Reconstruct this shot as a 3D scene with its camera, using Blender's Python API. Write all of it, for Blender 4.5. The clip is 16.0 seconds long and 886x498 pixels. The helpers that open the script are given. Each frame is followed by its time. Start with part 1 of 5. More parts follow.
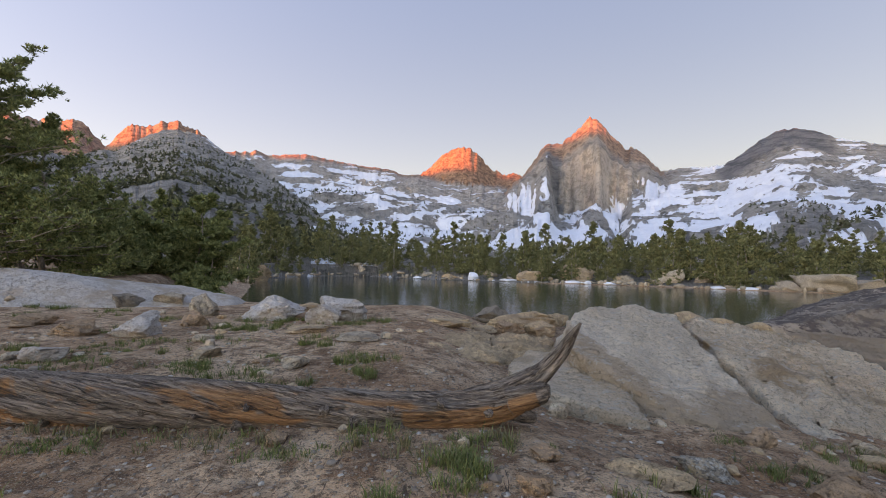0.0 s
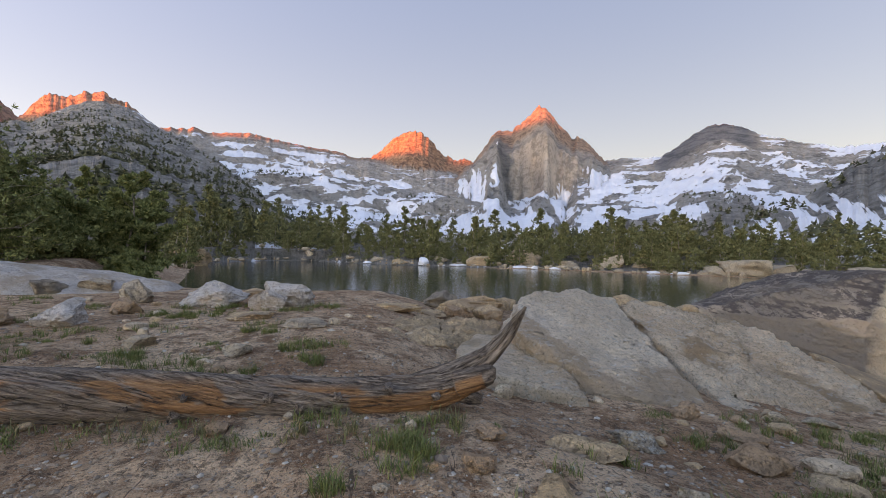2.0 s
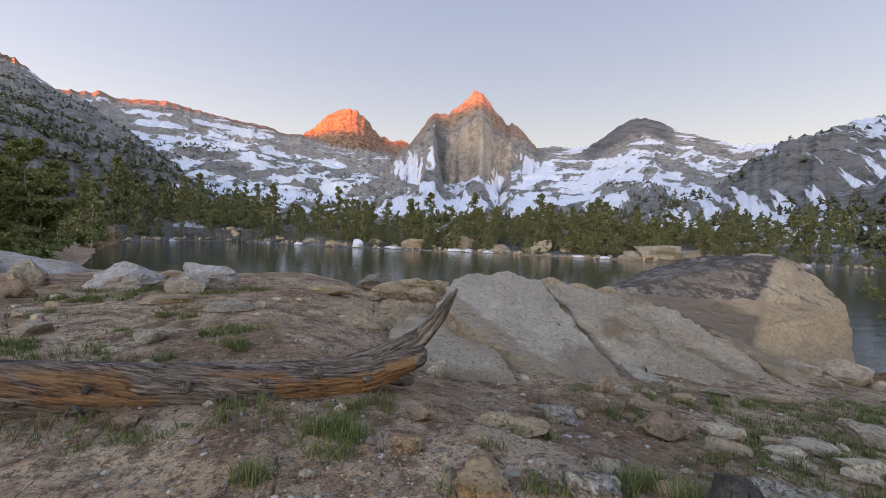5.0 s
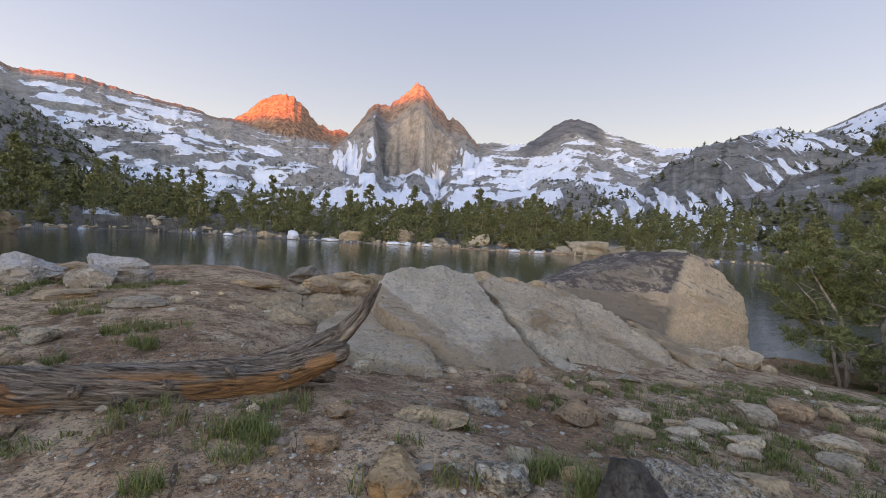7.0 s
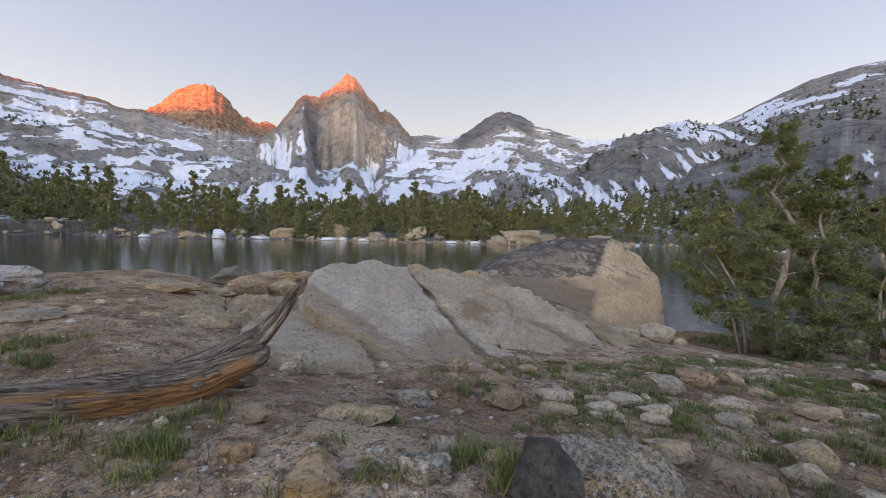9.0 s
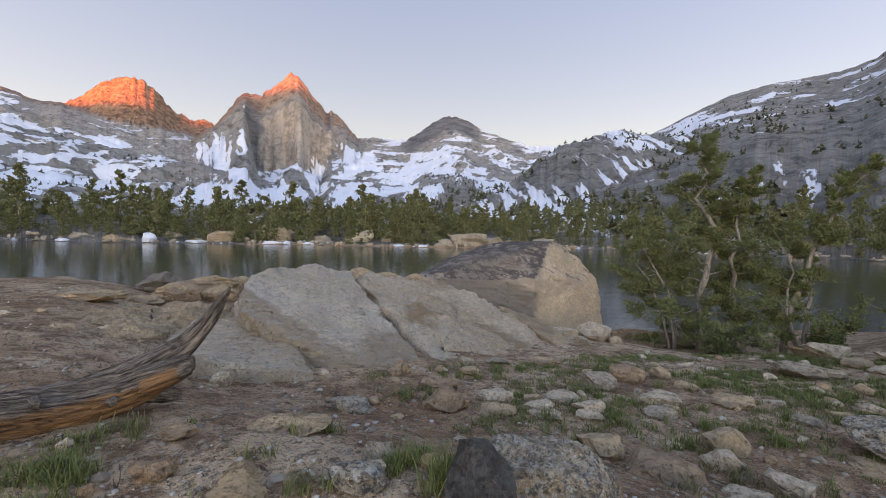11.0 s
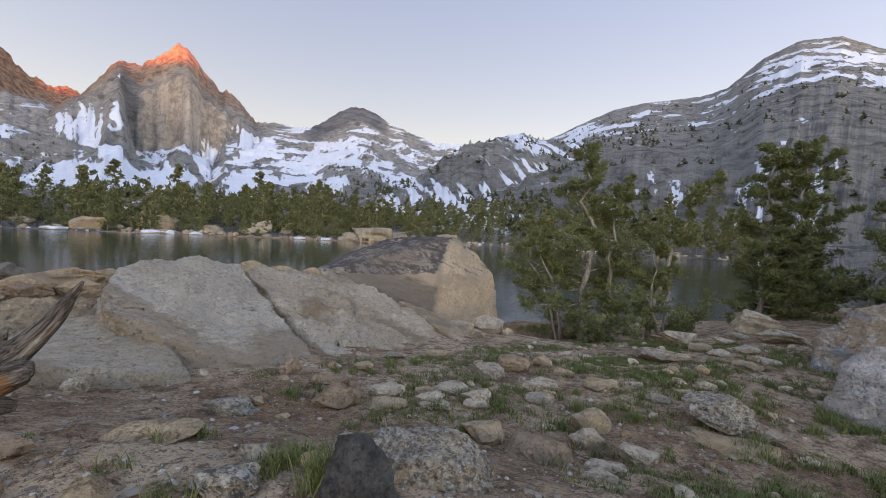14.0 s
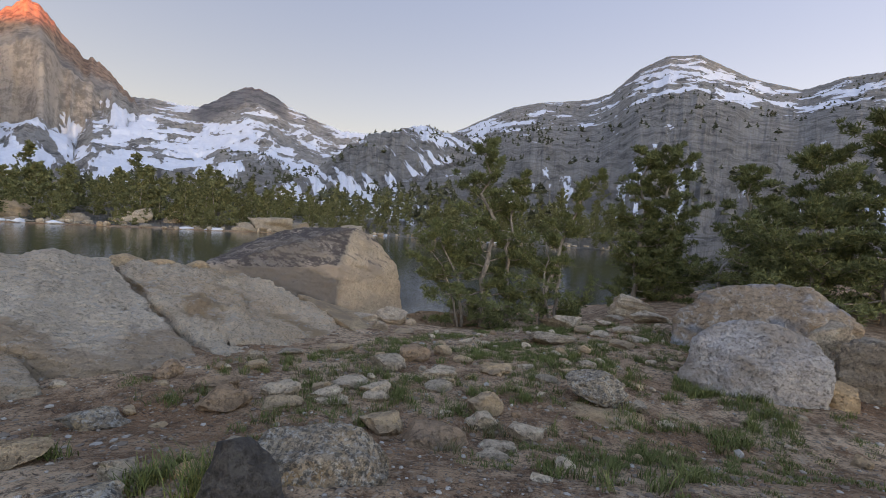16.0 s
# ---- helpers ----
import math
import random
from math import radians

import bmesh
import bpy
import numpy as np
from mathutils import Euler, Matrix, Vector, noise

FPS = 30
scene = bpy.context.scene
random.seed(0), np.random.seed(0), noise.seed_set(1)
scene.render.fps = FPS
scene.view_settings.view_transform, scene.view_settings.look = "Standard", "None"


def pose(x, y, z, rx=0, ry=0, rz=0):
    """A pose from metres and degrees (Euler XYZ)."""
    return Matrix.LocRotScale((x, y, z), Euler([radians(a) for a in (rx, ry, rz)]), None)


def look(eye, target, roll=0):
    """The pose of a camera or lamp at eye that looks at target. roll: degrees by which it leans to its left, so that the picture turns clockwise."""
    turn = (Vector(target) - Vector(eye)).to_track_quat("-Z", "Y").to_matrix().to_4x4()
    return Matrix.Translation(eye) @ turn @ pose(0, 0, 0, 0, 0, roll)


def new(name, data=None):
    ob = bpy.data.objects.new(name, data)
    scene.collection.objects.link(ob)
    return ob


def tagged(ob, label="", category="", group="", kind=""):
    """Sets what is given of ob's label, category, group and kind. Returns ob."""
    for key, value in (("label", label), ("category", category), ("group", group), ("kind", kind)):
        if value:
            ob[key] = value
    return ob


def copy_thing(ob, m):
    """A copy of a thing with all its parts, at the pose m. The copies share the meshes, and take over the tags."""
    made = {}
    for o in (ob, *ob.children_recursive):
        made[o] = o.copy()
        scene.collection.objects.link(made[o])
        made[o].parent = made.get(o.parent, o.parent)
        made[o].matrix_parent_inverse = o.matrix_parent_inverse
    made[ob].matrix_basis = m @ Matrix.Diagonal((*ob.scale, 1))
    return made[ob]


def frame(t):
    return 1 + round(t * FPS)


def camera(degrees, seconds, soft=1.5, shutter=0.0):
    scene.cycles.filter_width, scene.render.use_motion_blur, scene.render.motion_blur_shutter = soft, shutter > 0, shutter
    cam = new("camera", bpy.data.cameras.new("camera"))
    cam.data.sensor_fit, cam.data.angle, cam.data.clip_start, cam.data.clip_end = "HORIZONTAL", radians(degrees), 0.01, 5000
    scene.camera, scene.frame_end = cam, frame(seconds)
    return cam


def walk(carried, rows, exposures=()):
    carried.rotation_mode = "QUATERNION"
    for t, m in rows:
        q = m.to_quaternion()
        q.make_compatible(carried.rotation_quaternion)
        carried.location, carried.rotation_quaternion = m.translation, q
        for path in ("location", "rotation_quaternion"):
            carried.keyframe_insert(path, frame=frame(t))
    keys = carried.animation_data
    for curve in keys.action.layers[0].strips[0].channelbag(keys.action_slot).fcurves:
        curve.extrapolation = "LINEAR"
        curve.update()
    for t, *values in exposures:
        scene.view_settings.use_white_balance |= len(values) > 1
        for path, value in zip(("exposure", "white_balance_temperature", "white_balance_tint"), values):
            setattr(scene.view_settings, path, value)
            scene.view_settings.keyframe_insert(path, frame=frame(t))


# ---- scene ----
# the camera and its walk
EXPOSURES = [(0.0, 2.70, 11300, 28), (8.0, 2.78, 11300, 28), (14.0, 2.80, 11300, 28), (16.0, 2.60, 11300, 28)]
cam = camera(89.56, 16.0, soft=0.6)
walk(cam, [
    (0.0, pose(-0.000, 0.000, 1.600, 91.80, -1.00, 0.00)),
    (0.5, pose(0.002, 0.001, 1.600, 91.38, -1.11, -0.95)),
    (1.0, pose(0.008, 0.003, 1.600, 90.90, -1.20, -2.57)),
    (1.5, pose(0.011, 0.002, 1.599, 90.42, -1.27, -4.06)),
    (2.0, pose(0.013, 0.000, 1.602, 90.00, -1.29, -6.33)),
    (2.5, pose(0.015, 0.008, 1.600, 89.62, -1.39, -8.70)),
    (3.0, pose(0.015, 0.013, 1.598, 89.19, -1.56, -10.33)),
    (3.5, pose(0.013, 0.014, 1.598, 88.81, -1.71, -11.14)),
    (6.0, pose(0.061, 0.017, 1.606, 87.62, -2.65, -18.13)),
    (6.5, pose(0.086, 0.004, 1.611, 87.51, -2.92, -20.09)),
    (7.0, pose(0.146, -0.003, 1.614, 87.50, -3.16, -22.30)),
    (7.5, pose(0.188, -0.012, 1.609, 87.37, -3.25, -25.59)),
    (8.0, pose(0.212, -0.030, 1.616, 87.14, -2.24, -27.05)),
    (8.5, pose(0.232, -0.037, 1.617, 86.94, -1.70, -28.72)),
    (11.0, pose(0.320, -0.065, 1.614, 87.50, -1.42, -37.00)),
    (11.5, pose(0.328, -0.077, 1.620, 87.57, -1.92, -39.20)),
    (12.0, pose(0.338, -0.089, 1.622, 87.72, -2.39, -41.12)),
    (12.5, pose(0.350, -0.097, 1.623, 87.82, -2.59, -42.51)),
    (13.0, pose(0.358, -0.103, 1.622, 87.84, -2.97, -44.08)),
    (13.5, pose(0.367, -0.121, 1.620, 87.49, -3.10, -46.43)),
    (14.0, pose(0.380, -0.148, 1.625, 87.28, -3.13, -49.06)),
    (14.5, pose(0.391, -0.158, 1.627, 87.15, -3.08, -51.05)),
    (15.0, pose(0.403, -0.174, 1.633, 87.01, -3.00, -52.94)),
    (15.5, pose(0.422, -0.190, 1.634, 86.92, -3.11, -56.19)),
    (16.0, pose(0.424, -0.198, 1.634, 86.82, -3.57, -61.09)),
], exposures=EXPOSURES)

# ---- world and sun: dusk, the valley in shade, the last sun on the summits ----
SUN_AZ, SUN_EL = radians(220.0), radians(0.5)
world = bpy.data.worlds.new("dusk_sky")
scene.world = world
world.use_nodes = True
wt = world.node_tree
sky = wt.nodes.new("ShaderNodeTexSky")
sky.sky_type, sky.sun_disc = "NISHITA", False
sky.sun_elevation, sky.sun_rotation = SUN_EL, SUN_AZ
sky.altitude, sky.air_density, sky.dust_density, sky.ozone_density = 3200.0, 1.0, 1.5, 1.5
haze = wt.nodes.new("ShaderNodeMix")
haze.data_type = "RGBA"
haze.inputs[7].default_value = (0.43, 0.555, 0.90, 1.0)
wt.links.new(sky.outputs[0], haze.inputs[6])
# bluer and deeper with height
gaze = wt.nodes.new("ShaderNodeTexCoord").outputs["Generated"]
split = wt.nodes.new("ShaderNodeSeparateXYZ")
wt.links.new(gaze, split.inputs[0])
rise = wt.nodes.new("ShaderNodeMapRange")
rise.inputs[1].default_value, rise.inputs[2].default_value = 0.10, 0.80
wt.links.new(split.outputs[2], rise.inputs[0])
deep_blue = wt.nodes.new("ShaderNodeMix")
deep_blue.data_type, deep_blue.blend_type = "RGBA", "MULTIPLY"
deep_blue.inputs[7].default_value = (0.50, 0.77, 1.07, 1.0)
wt.links.new(rise.outputs[0], deep_blue.inputs[0])
wt.links.new(haze.outputs[2], deep_blue.inputs[6])
wt.links.new(deep_blue.outputs[2], wt.nodes["Background"].inputs["Color"])
# the sky is brightest above the sunset and dimmest across from it
toward = wt.nodes.new("ShaderNodeVectorMath")
toward.operation = "DOT_PRODUCT"
toward.inputs[1].default_value = (math.sin(radians(212.0)), math.cos(radians(212.0)), 0.0)
wt.links.new(gaze, toward.inputs[0])
glow = wt.nodes.new("ShaderNodeMapRange")
glow.inputs[1].default_value, glow.inputs[2].default_value = -1.0, 1.0
glow.inputs[3].default_value, glow.inputs[4].default_value = 0.19 * 0.70, 0.19 * 2.25
wt.links.new(toward.outputs["Value"], glow.inputs[0])
wt.links.new(glow.outputs[0], wt.nodes["Background"].inputs["Strength"])
veil = wt.nodes.new("ShaderNodeMapRange")
veil.inputs[1].default_value, veil.inputs[2].default_value = -0.2, 1.0
veil.inputs[3].default_value, veil.inputs[4].default_value = 0.46, 0.06
wt.links.new(toward.outputs["Value"], veil.inputs[0])
wt.links.new(veil.outputs[0], haze.inputs[0])

lamp = bpy.data.lights.new("sun", "SUN")
lamp.energy, lamp.angle, lamp.color = 2.5, radians(0.5), (1.0, 0.25, 0.085)
sun = new("sun", lamp)
to_sun = Vector((math.sin(SUN_AZ) * math.cos(SUN_EL), math.cos(SUN_AZ) * math.cos(SUN_EL), math.sin(SUN_EL)))
sun.matrix_world = look(to_sun * 100, (0, 0, 0))


# ---- materials ----
class Mat:
    """A node material under construction."""

    def __init__(self, name, rough=0.9, spec=0.3):
        self.m = bpy.data.materials.new(name)
        self.m.use_nodes = True
        self.t = self.m.node_tree
        self.b = self.t.nodes["Principled BSDF"]
        self.b.inputs["Roughness"].default_value = rough
        self.b.inputs["Specular IOR Level"].default_value = spec
        self.co = self.t.nodes.new("ShaderNodeTexCoord").outputs["Object"]

    def link(self, a, b):
        if hasattr(a, "links"):
            self.t.links.new(a, b)
        elif isinstance(a, tuple):
            b.default_value = (*a, 1.0) if len(a) == 3 and b.type == "RGBA" else a
        else:
            b.default_value = a

    def place(self, scale=(1, 1, 1), turn=(0, 0, 0), world=False):
        n = self.t.nodes.new("ShaderNodeMapping")
        n.inputs["Scale"].default_value = scale
        n.inputs["Rotation"].default_value = [radians(a) for a in turn]
        src = self.t.nodes.new("ShaderNodeNewGeometry").outputs["Position"] if world else self.co
        self.t.links.new(src, n.inputs["Vector"])
        return n.outputs[0]

    def noise(self, scale, detail=4.0, rough=0.6, at=None, warp=0.0):
        n = self.t.nodes.new("ShaderNodeTexNoise")
        n.inputs["Scale"].default_value, n.inputs["Detail"].default_value = scale, detail
        n.inputs["Roughness"].default_value, n.inputs["Distortion"].default_value = rough, warp
        self.t.links.new(at or self.co, n.inputs["Vector"])
        return n.outputs["Fac"]

    def cells(self, scale, at=None, what="Distance", feature="F1"):
        n = self.t.nodes.new("ShaderNodeTexVoronoi")
        n.feature = feature
        n.inputs["Scale"].default_value = scale
        self.t.links.new(at or self.co, n.inputs["Vector"])
        return n.outputs[what]

    def step(self, fac, lo, hi, a=0.0, b=1.0):
        n = self.t.nodes.new("ShaderNodeMapRange")
        self.link(fac, n.inputs[0])
        for k, v in zip((1, 2, 3, 4), (lo, hi, a, b)):
            n.inputs[k].default_value = v
        return n.outputs[0]

    def calc(self, op, a, b):
        n = self.t.nodes.new("ShaderNodeMath")
        n.operation = op
        self.link(a, n.inputs[0]), self.link(b, n.inputs[1])
        return n.outputs[0]

    def mix(self, fac, a, b, how="MIX"):
        n = self.t.nodes.new("ShaderNodeMix")
        n.data_type, n.blend_type = "RGBA", how
        self.link(fac, n.inputs[0]), self.link(a, n.inputs[6]), self.link(b, n.inputs[7])
        return n.outputs[2]

    def attr(self, name):
        n = self.t.nodes.new("ShaderNodeAttribute")
        n.attribute_name = name
        return n.outputs["Fac"]

    def chance(self):
        return self.t.nodes.new("ShaderNodeObjectInfo").outputs["Random"]

    def island(self):
        return self.t.nodes.new("ShaderNodeNewGeometry").outputs["Random Per Island"]

    def up(self):
        n = self.t.nodes.new("ShaderNodeSeparateXYZ")
        self.t.links.new(self.t.nodes.new("ShaderNodeNewGeometry").outputs["Normal"], n.inputs[0])
        return n.outputs[2]

    def done(self, colour, height=None, depth=0.01, strength=0.7, rough=None):
        self.link(colour, self.b.inputs["Base Color"])
        if rough is not None:
            self.link(rough, self.b.inputs["Roughness"])
        if height is not None:
            n = self.t.nodes.new("ShaderNodeBump")
            n.inputs["Distance"].default_value, n.inputs["Strength"].default_value = depth, strength
            self.link(height, n.inputs["Height"])
            self.t.links.new(n.outputs[0], self.b.inputs["Normal"])
        return self.m


def dirt_material():
    k = Mat("trodden granite grit", 0.95, 0.2)
    big, mid, fine = k.noise(0.5, 4, 0.65), k.noise(3.2, 6, 0.7), k.noise(38.0, 4, 0.75)
    grain = k.noise(110.0, 3, 0.7)
    grit, twigs = k.cells(62.0, what="Color"), k.noise(30.0, 2, 0.5, k.place((1.0, 0.12, 1.0), (0, 0, 35)), 1.2)
    c = k.mix(k.step(big, 0.38, 0.62), (0.44, 0.22, 0.115), (0.80, 0.53, 0.34))
    c = k.mix(k.step(mid, 0.47, 0.60), c, (0.28, 0.14, 0.075))
    c = k.mix(k.step(mid, 0.40, 0.30), c, (0.67, 0.50, 0.345))
    c = k.mix(k.step(fine, 0.47, 0.39, 0.0, 0.8), c, (0.10, 0.06, 0.040))
    med = k.noise(10.0, 6, 0.78)
    c = k.mix(k.step(med, 0.53, 0.60, 0.0, 0.75), c, (0.105, 0.060, 0.038))
    c = k.mix(k.step(med, 0.42, 0.36, 0.0, 0.6), c, (0.66, 0.52, 0.40))
    c = k.mix(k.step(grain, 0.55, 0.66, 0.0, 0.75), c, (0.62, 0.50, 0.365))
    c = k.mix(k.calc("MULTIPLY", k.step(twigs, 0.66, 0.70), 0.8), c, (0.075, 0.05, 0.04))
    c = k.mix(k.step(grit, 0.90, 0.96), c, (0.66, 0.58, 0.47))
    h = k.calc("ADD", k.calc("MULTIPLY", fine, 0.55), k.calc("MULTIPLY", mid, 1.5))
    return k.done(c, h, 0.09, 1.0)


def mountain_material():
    k = Mat("alpine rock with snowfields", 0.95, 0.15)

    def pair(a, b, sa=1.0, sb=1.0):
        n = k.t.nodes.new("ShaderNodeCombineXYZ")
        k.link(k.calc("MULTIPLY", k.attr(a), sa), n.inputs[0])
        k.link(k.calc("MULTIPLY", k.attr(b), sb), n.inputs[1])
        return n.outputs[0]

    at = k.place((1, 1, 1), world=True)
    n1, n2 = k.noise(0.006, 4, 0.6, at), k.noise(0.045, 7, 0.72, at)
    flute = k.noise(1.0, 7, 0.66, pair("u", "v", 1 / 24, 1 / 150), 0.4)
    strata = k.noise(1.0, 7, 0.70, pair("u", "v", 1 / 60, 1 / 17), 1.1)
    c = k.mix(k.step(n1, 0.35, 0.65), (0.43, 0.39, 0.35), (0.50, 0.44, 0.38))
    c = k.mix(k.step(n2, 0.46, 0.60, 0.0, 0.7), c, (0.22, 0.195, 0.17))
    c = k.mix(k.step(strata, 0.54, 0.62, 0.0, 0.75), c, (0.13, 0.118, 0.105))
    c = k.mix(k.step(strata, 0.42, 0.34, 0.0, 0.5), c, (0.54, 0.48, 0.42))
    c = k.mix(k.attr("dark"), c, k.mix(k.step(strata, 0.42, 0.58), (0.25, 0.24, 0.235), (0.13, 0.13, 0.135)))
    c = k.mix(k.attr("warm"), c, k.mix(k.step(k.calc("ADD", k.calc("MULTIPLY", flute, 0.35), k.calc("MULTIPLY", n2, 0.65)), 0.45, 0.56), (0.66, 0.54, 0.44), (0.38, 0.31, 0.255)))
    # orange of the last sun put into the rock colour of the lit summits
    c = k.mix(k.attr("sun_tint"), c, k.mix(k.step(n2, 0.42, 0.60), (0.50, 0.27, 0.16), (0.15, 0.08, 0.055)))
    drift = k.noise(1.0, 8, 0.60, pair("p", "q"), 0.35)
    holes = k.noise(1.0, 6, 0.62, pair("p", "q", 5.0, 4.0), 0.3)
    s = k.calc("ADD", k.attr("snow"), k.calc("MULTIPLY", k.calc("SUBTRACT", drift, 0.5), 2.7))
    s = k.calc("ADD", s, k.calc("MULTIPLY", k.calc("SUBTRACT", holes, 0.5), 0.75))
    snow = k.step(s, 0.49, 0.515)
    dirty = k.mix(k.step(n2, 0.4, 0.7), (0.84, 0.84, 0.86), (0.74, 0.735, 0.76))
    brush = k.calc("MULTIPLY", k.attr("scrub"), k.step(k.noise(0.14, 5, 0.65, at), 0.5, 0.58))
    c = k.mix(brush, c, (0.12, 0.115, 0.075))
    c = k.mix(snow, c, dirty)
    h = k.calc("ADD", n2, k.calc("ADD", flute, k.calc("MULTIPLY", strata, -0.7)))
    h = k.calc("MULTIPLY", h, k.calc("SUBTRACT", 1.0, k.calc("MULTIPLY", snow, 0.85)))
    return k.done(c, h, 14.0, 1.0)


def water_material():
    k = Mat("dark lake water", 0.035, 0.5)
    at = k.place((0.55, 1.6, 1.0), world=True)
    fine = k.place((1.6, 4.2, 1.0), world=True)
    h = k.calc("ADD", k.noise(0.7, 3, 0.5, at), k.calc("MULTIPLY", k.noise(2.4, 2, 0.5, fine), 0.35))
    k.b.inputs["IOR"].default_value = 1.33
    return k.done((0.030, 0.045, 0.034), h, 0.05, 0.32)


DIRT, MOUNTAIN, WATER = dirt_material(), mountain_material(), water_material()

# ---- terrain ----
LAKE_Z = -1.9


def lattice(ix, iy, seed):
    h = (ix.astype(np.int64) * 374761393 + iy.astype(np.int64) * 668265263 + seed * 974711) & 0x7FFFFFFF
    h = ((h ^ (h >> 13)) * 1274126177) & 0x7FFFFFFF
    return ((h ^ (h >> 16)) & 0xFFFF) / 65535.0


def value(x, y, seed=0):
    """Smooth noise between -1 and 1 with a wavelength of about 1."""
    x, y = np.asarray(x, float), np.asarray(y, float)
    ix, iy = np.floor(x), np.floor(y)
    u, v = x - ix, y - iy
    u, v = u * u * u * (u * (u * 6 - 15) + 10), v * v * v * (v * (v * 6 - 15) + 10)
    a, b = lattice(ix, iy, seed), lattice(ix + 1, iy, seed)
    c, d = lattice(ix, iy + 1, seed), lattice(ix + 1, iy + 1, seed)
    return 2 * ((a * (1 - u) + b * u) * (1 - v) + (c * (1 - u) + d * u) * v) - 1


def fbm(x, y, octaves=4, seed=0, gain=0.5):
    out, amp, total = 0.0, 1.0, 0.0
    for k in range(octaves):
        c, s = math.cos(1.1 * k), math.sin(1.1 * k)
        out = out + amp * value((x * c - y * s) * 2**k, (x * s + y * c) * 2**k, seed + k)
        total += amp
        amp *= gain
    return out / total


def ridged(x, y, octaves=4, seed=0):
    out, amp = 0.0, 1.0
    for k in range(octaves):
        c, s = math.cos(0.9 * k), math.sin(0.9 * k)
        out = out + amp * (1 - 2 * np.abs(value((x * c - y * s) * 2**k, (x * s + y * c) * 2**k, seed + k)))
        amp *= 0.5
    return out / 1.9


def ease(a, b, x):
    t = np.clip((x - a) / (b - a), 0, 1)
    return t * t * (3 - 2 * t)


# the lake's outline, anticlockwise from the near left bank
LAKE = [(-34, 84), (-27, 62), (-20, 45), (-14.5, 26), (-10, 15.5), (-3, 14.3), (3, 14.5), (7, 13.4), (9.6, 12.4), (12.2, 9.0),
        (12.6, 7.6), (14.5, 6.6), (17, 5.6), (21, 5.0), (27, 1), (36, -6), (60, -14), (92, -8), (103, 18), (95, 45),
        (82, 61), (64, 64), (46, 71), (30, 82), (12, 89), (0, 92), (-18, 107), (-28, 104)]


def shore(x, y):
    """Metres from the lake's edge, positive on land."""
    x, y = np.asarray(x, float), np.asarray(y, float)
    best, inside = np.full(x.shape, 1e9), np.zeros(x.shape, bool)
    for (ax, ay), (bx, by) in zip(LAKE, LAKE[1:] + LAKE[:1]):
        ex, ey = bx - ax, by - ay
        t = np.clip(((x - ax) * ex + (y - ay) * ey) / (ex * ex + ey * ey), 0, 1)
        best = np.minimum(best, np.hypot(x - ax - t * ex, y - ay - t * ey))
        cross = (ay > y) != (by > y)
        with np.errstate(divide="ignore", invalid="ignore"):
            inside ^= cross & (x < (bx - ax) * (y - ay) / (by - ay + 1e-12) + ax)
    return np.where(inside, -best, best)


def ground_z(x, y):
    """The ground near the camera: a trodden bench that falls to the lake."""
    x, y = np.asarray(x, float), np.asarray(y, float)
    r = np.hypot(x, y)
    flat = 0.02 - (0.045 + 0.08 * ease(0, 5, y)) * np.clip(x - 2.6, 0, 12) + 0.41 * ease(1.6, -0.5, x + 0.6 * np.clip(y - 4.5, -6, 0)) + 0.1 * ease(6, 11, -x) * ease(4, 9, y)
    flat = flat + 0.55 * ease(5, 14, x) * ease(3, -6, y)
    flat = flat + 0.05 * fbm(x * 0.5, y * 0.5, 3, 3) + 0.024 * fbm(x * 2.5, y * 2.5, 3, 8) + 0.014 * ridged(x * 7, y * 7, 2, 18) * ease(14, 8, r)
    s = shore(x, y) + 0.5 * fbm(x * 0.25, y * 0.25, 3, 5) * ease(4, 20, r)
    width = 2.2 + 3.0 * ease(6, 14, x) + 0.10 * np.clip(r - 20, 0, 60)
    land = LAKE_Z + 0.1 + (np.maximum(flat, -1.3) - LAKE_Z - 0.1) * ease(-0.2, width, s)
    away = 0.05 * np.clip(s - 4, 0, 60) * ease(18, 40, r)
    bed = LAKE_Z + 0.1 + 0.25 * np.minimum(s, 0)
    return np.where(s > 0, land + away, np.maximum(bed, LAKE_Z - 4))


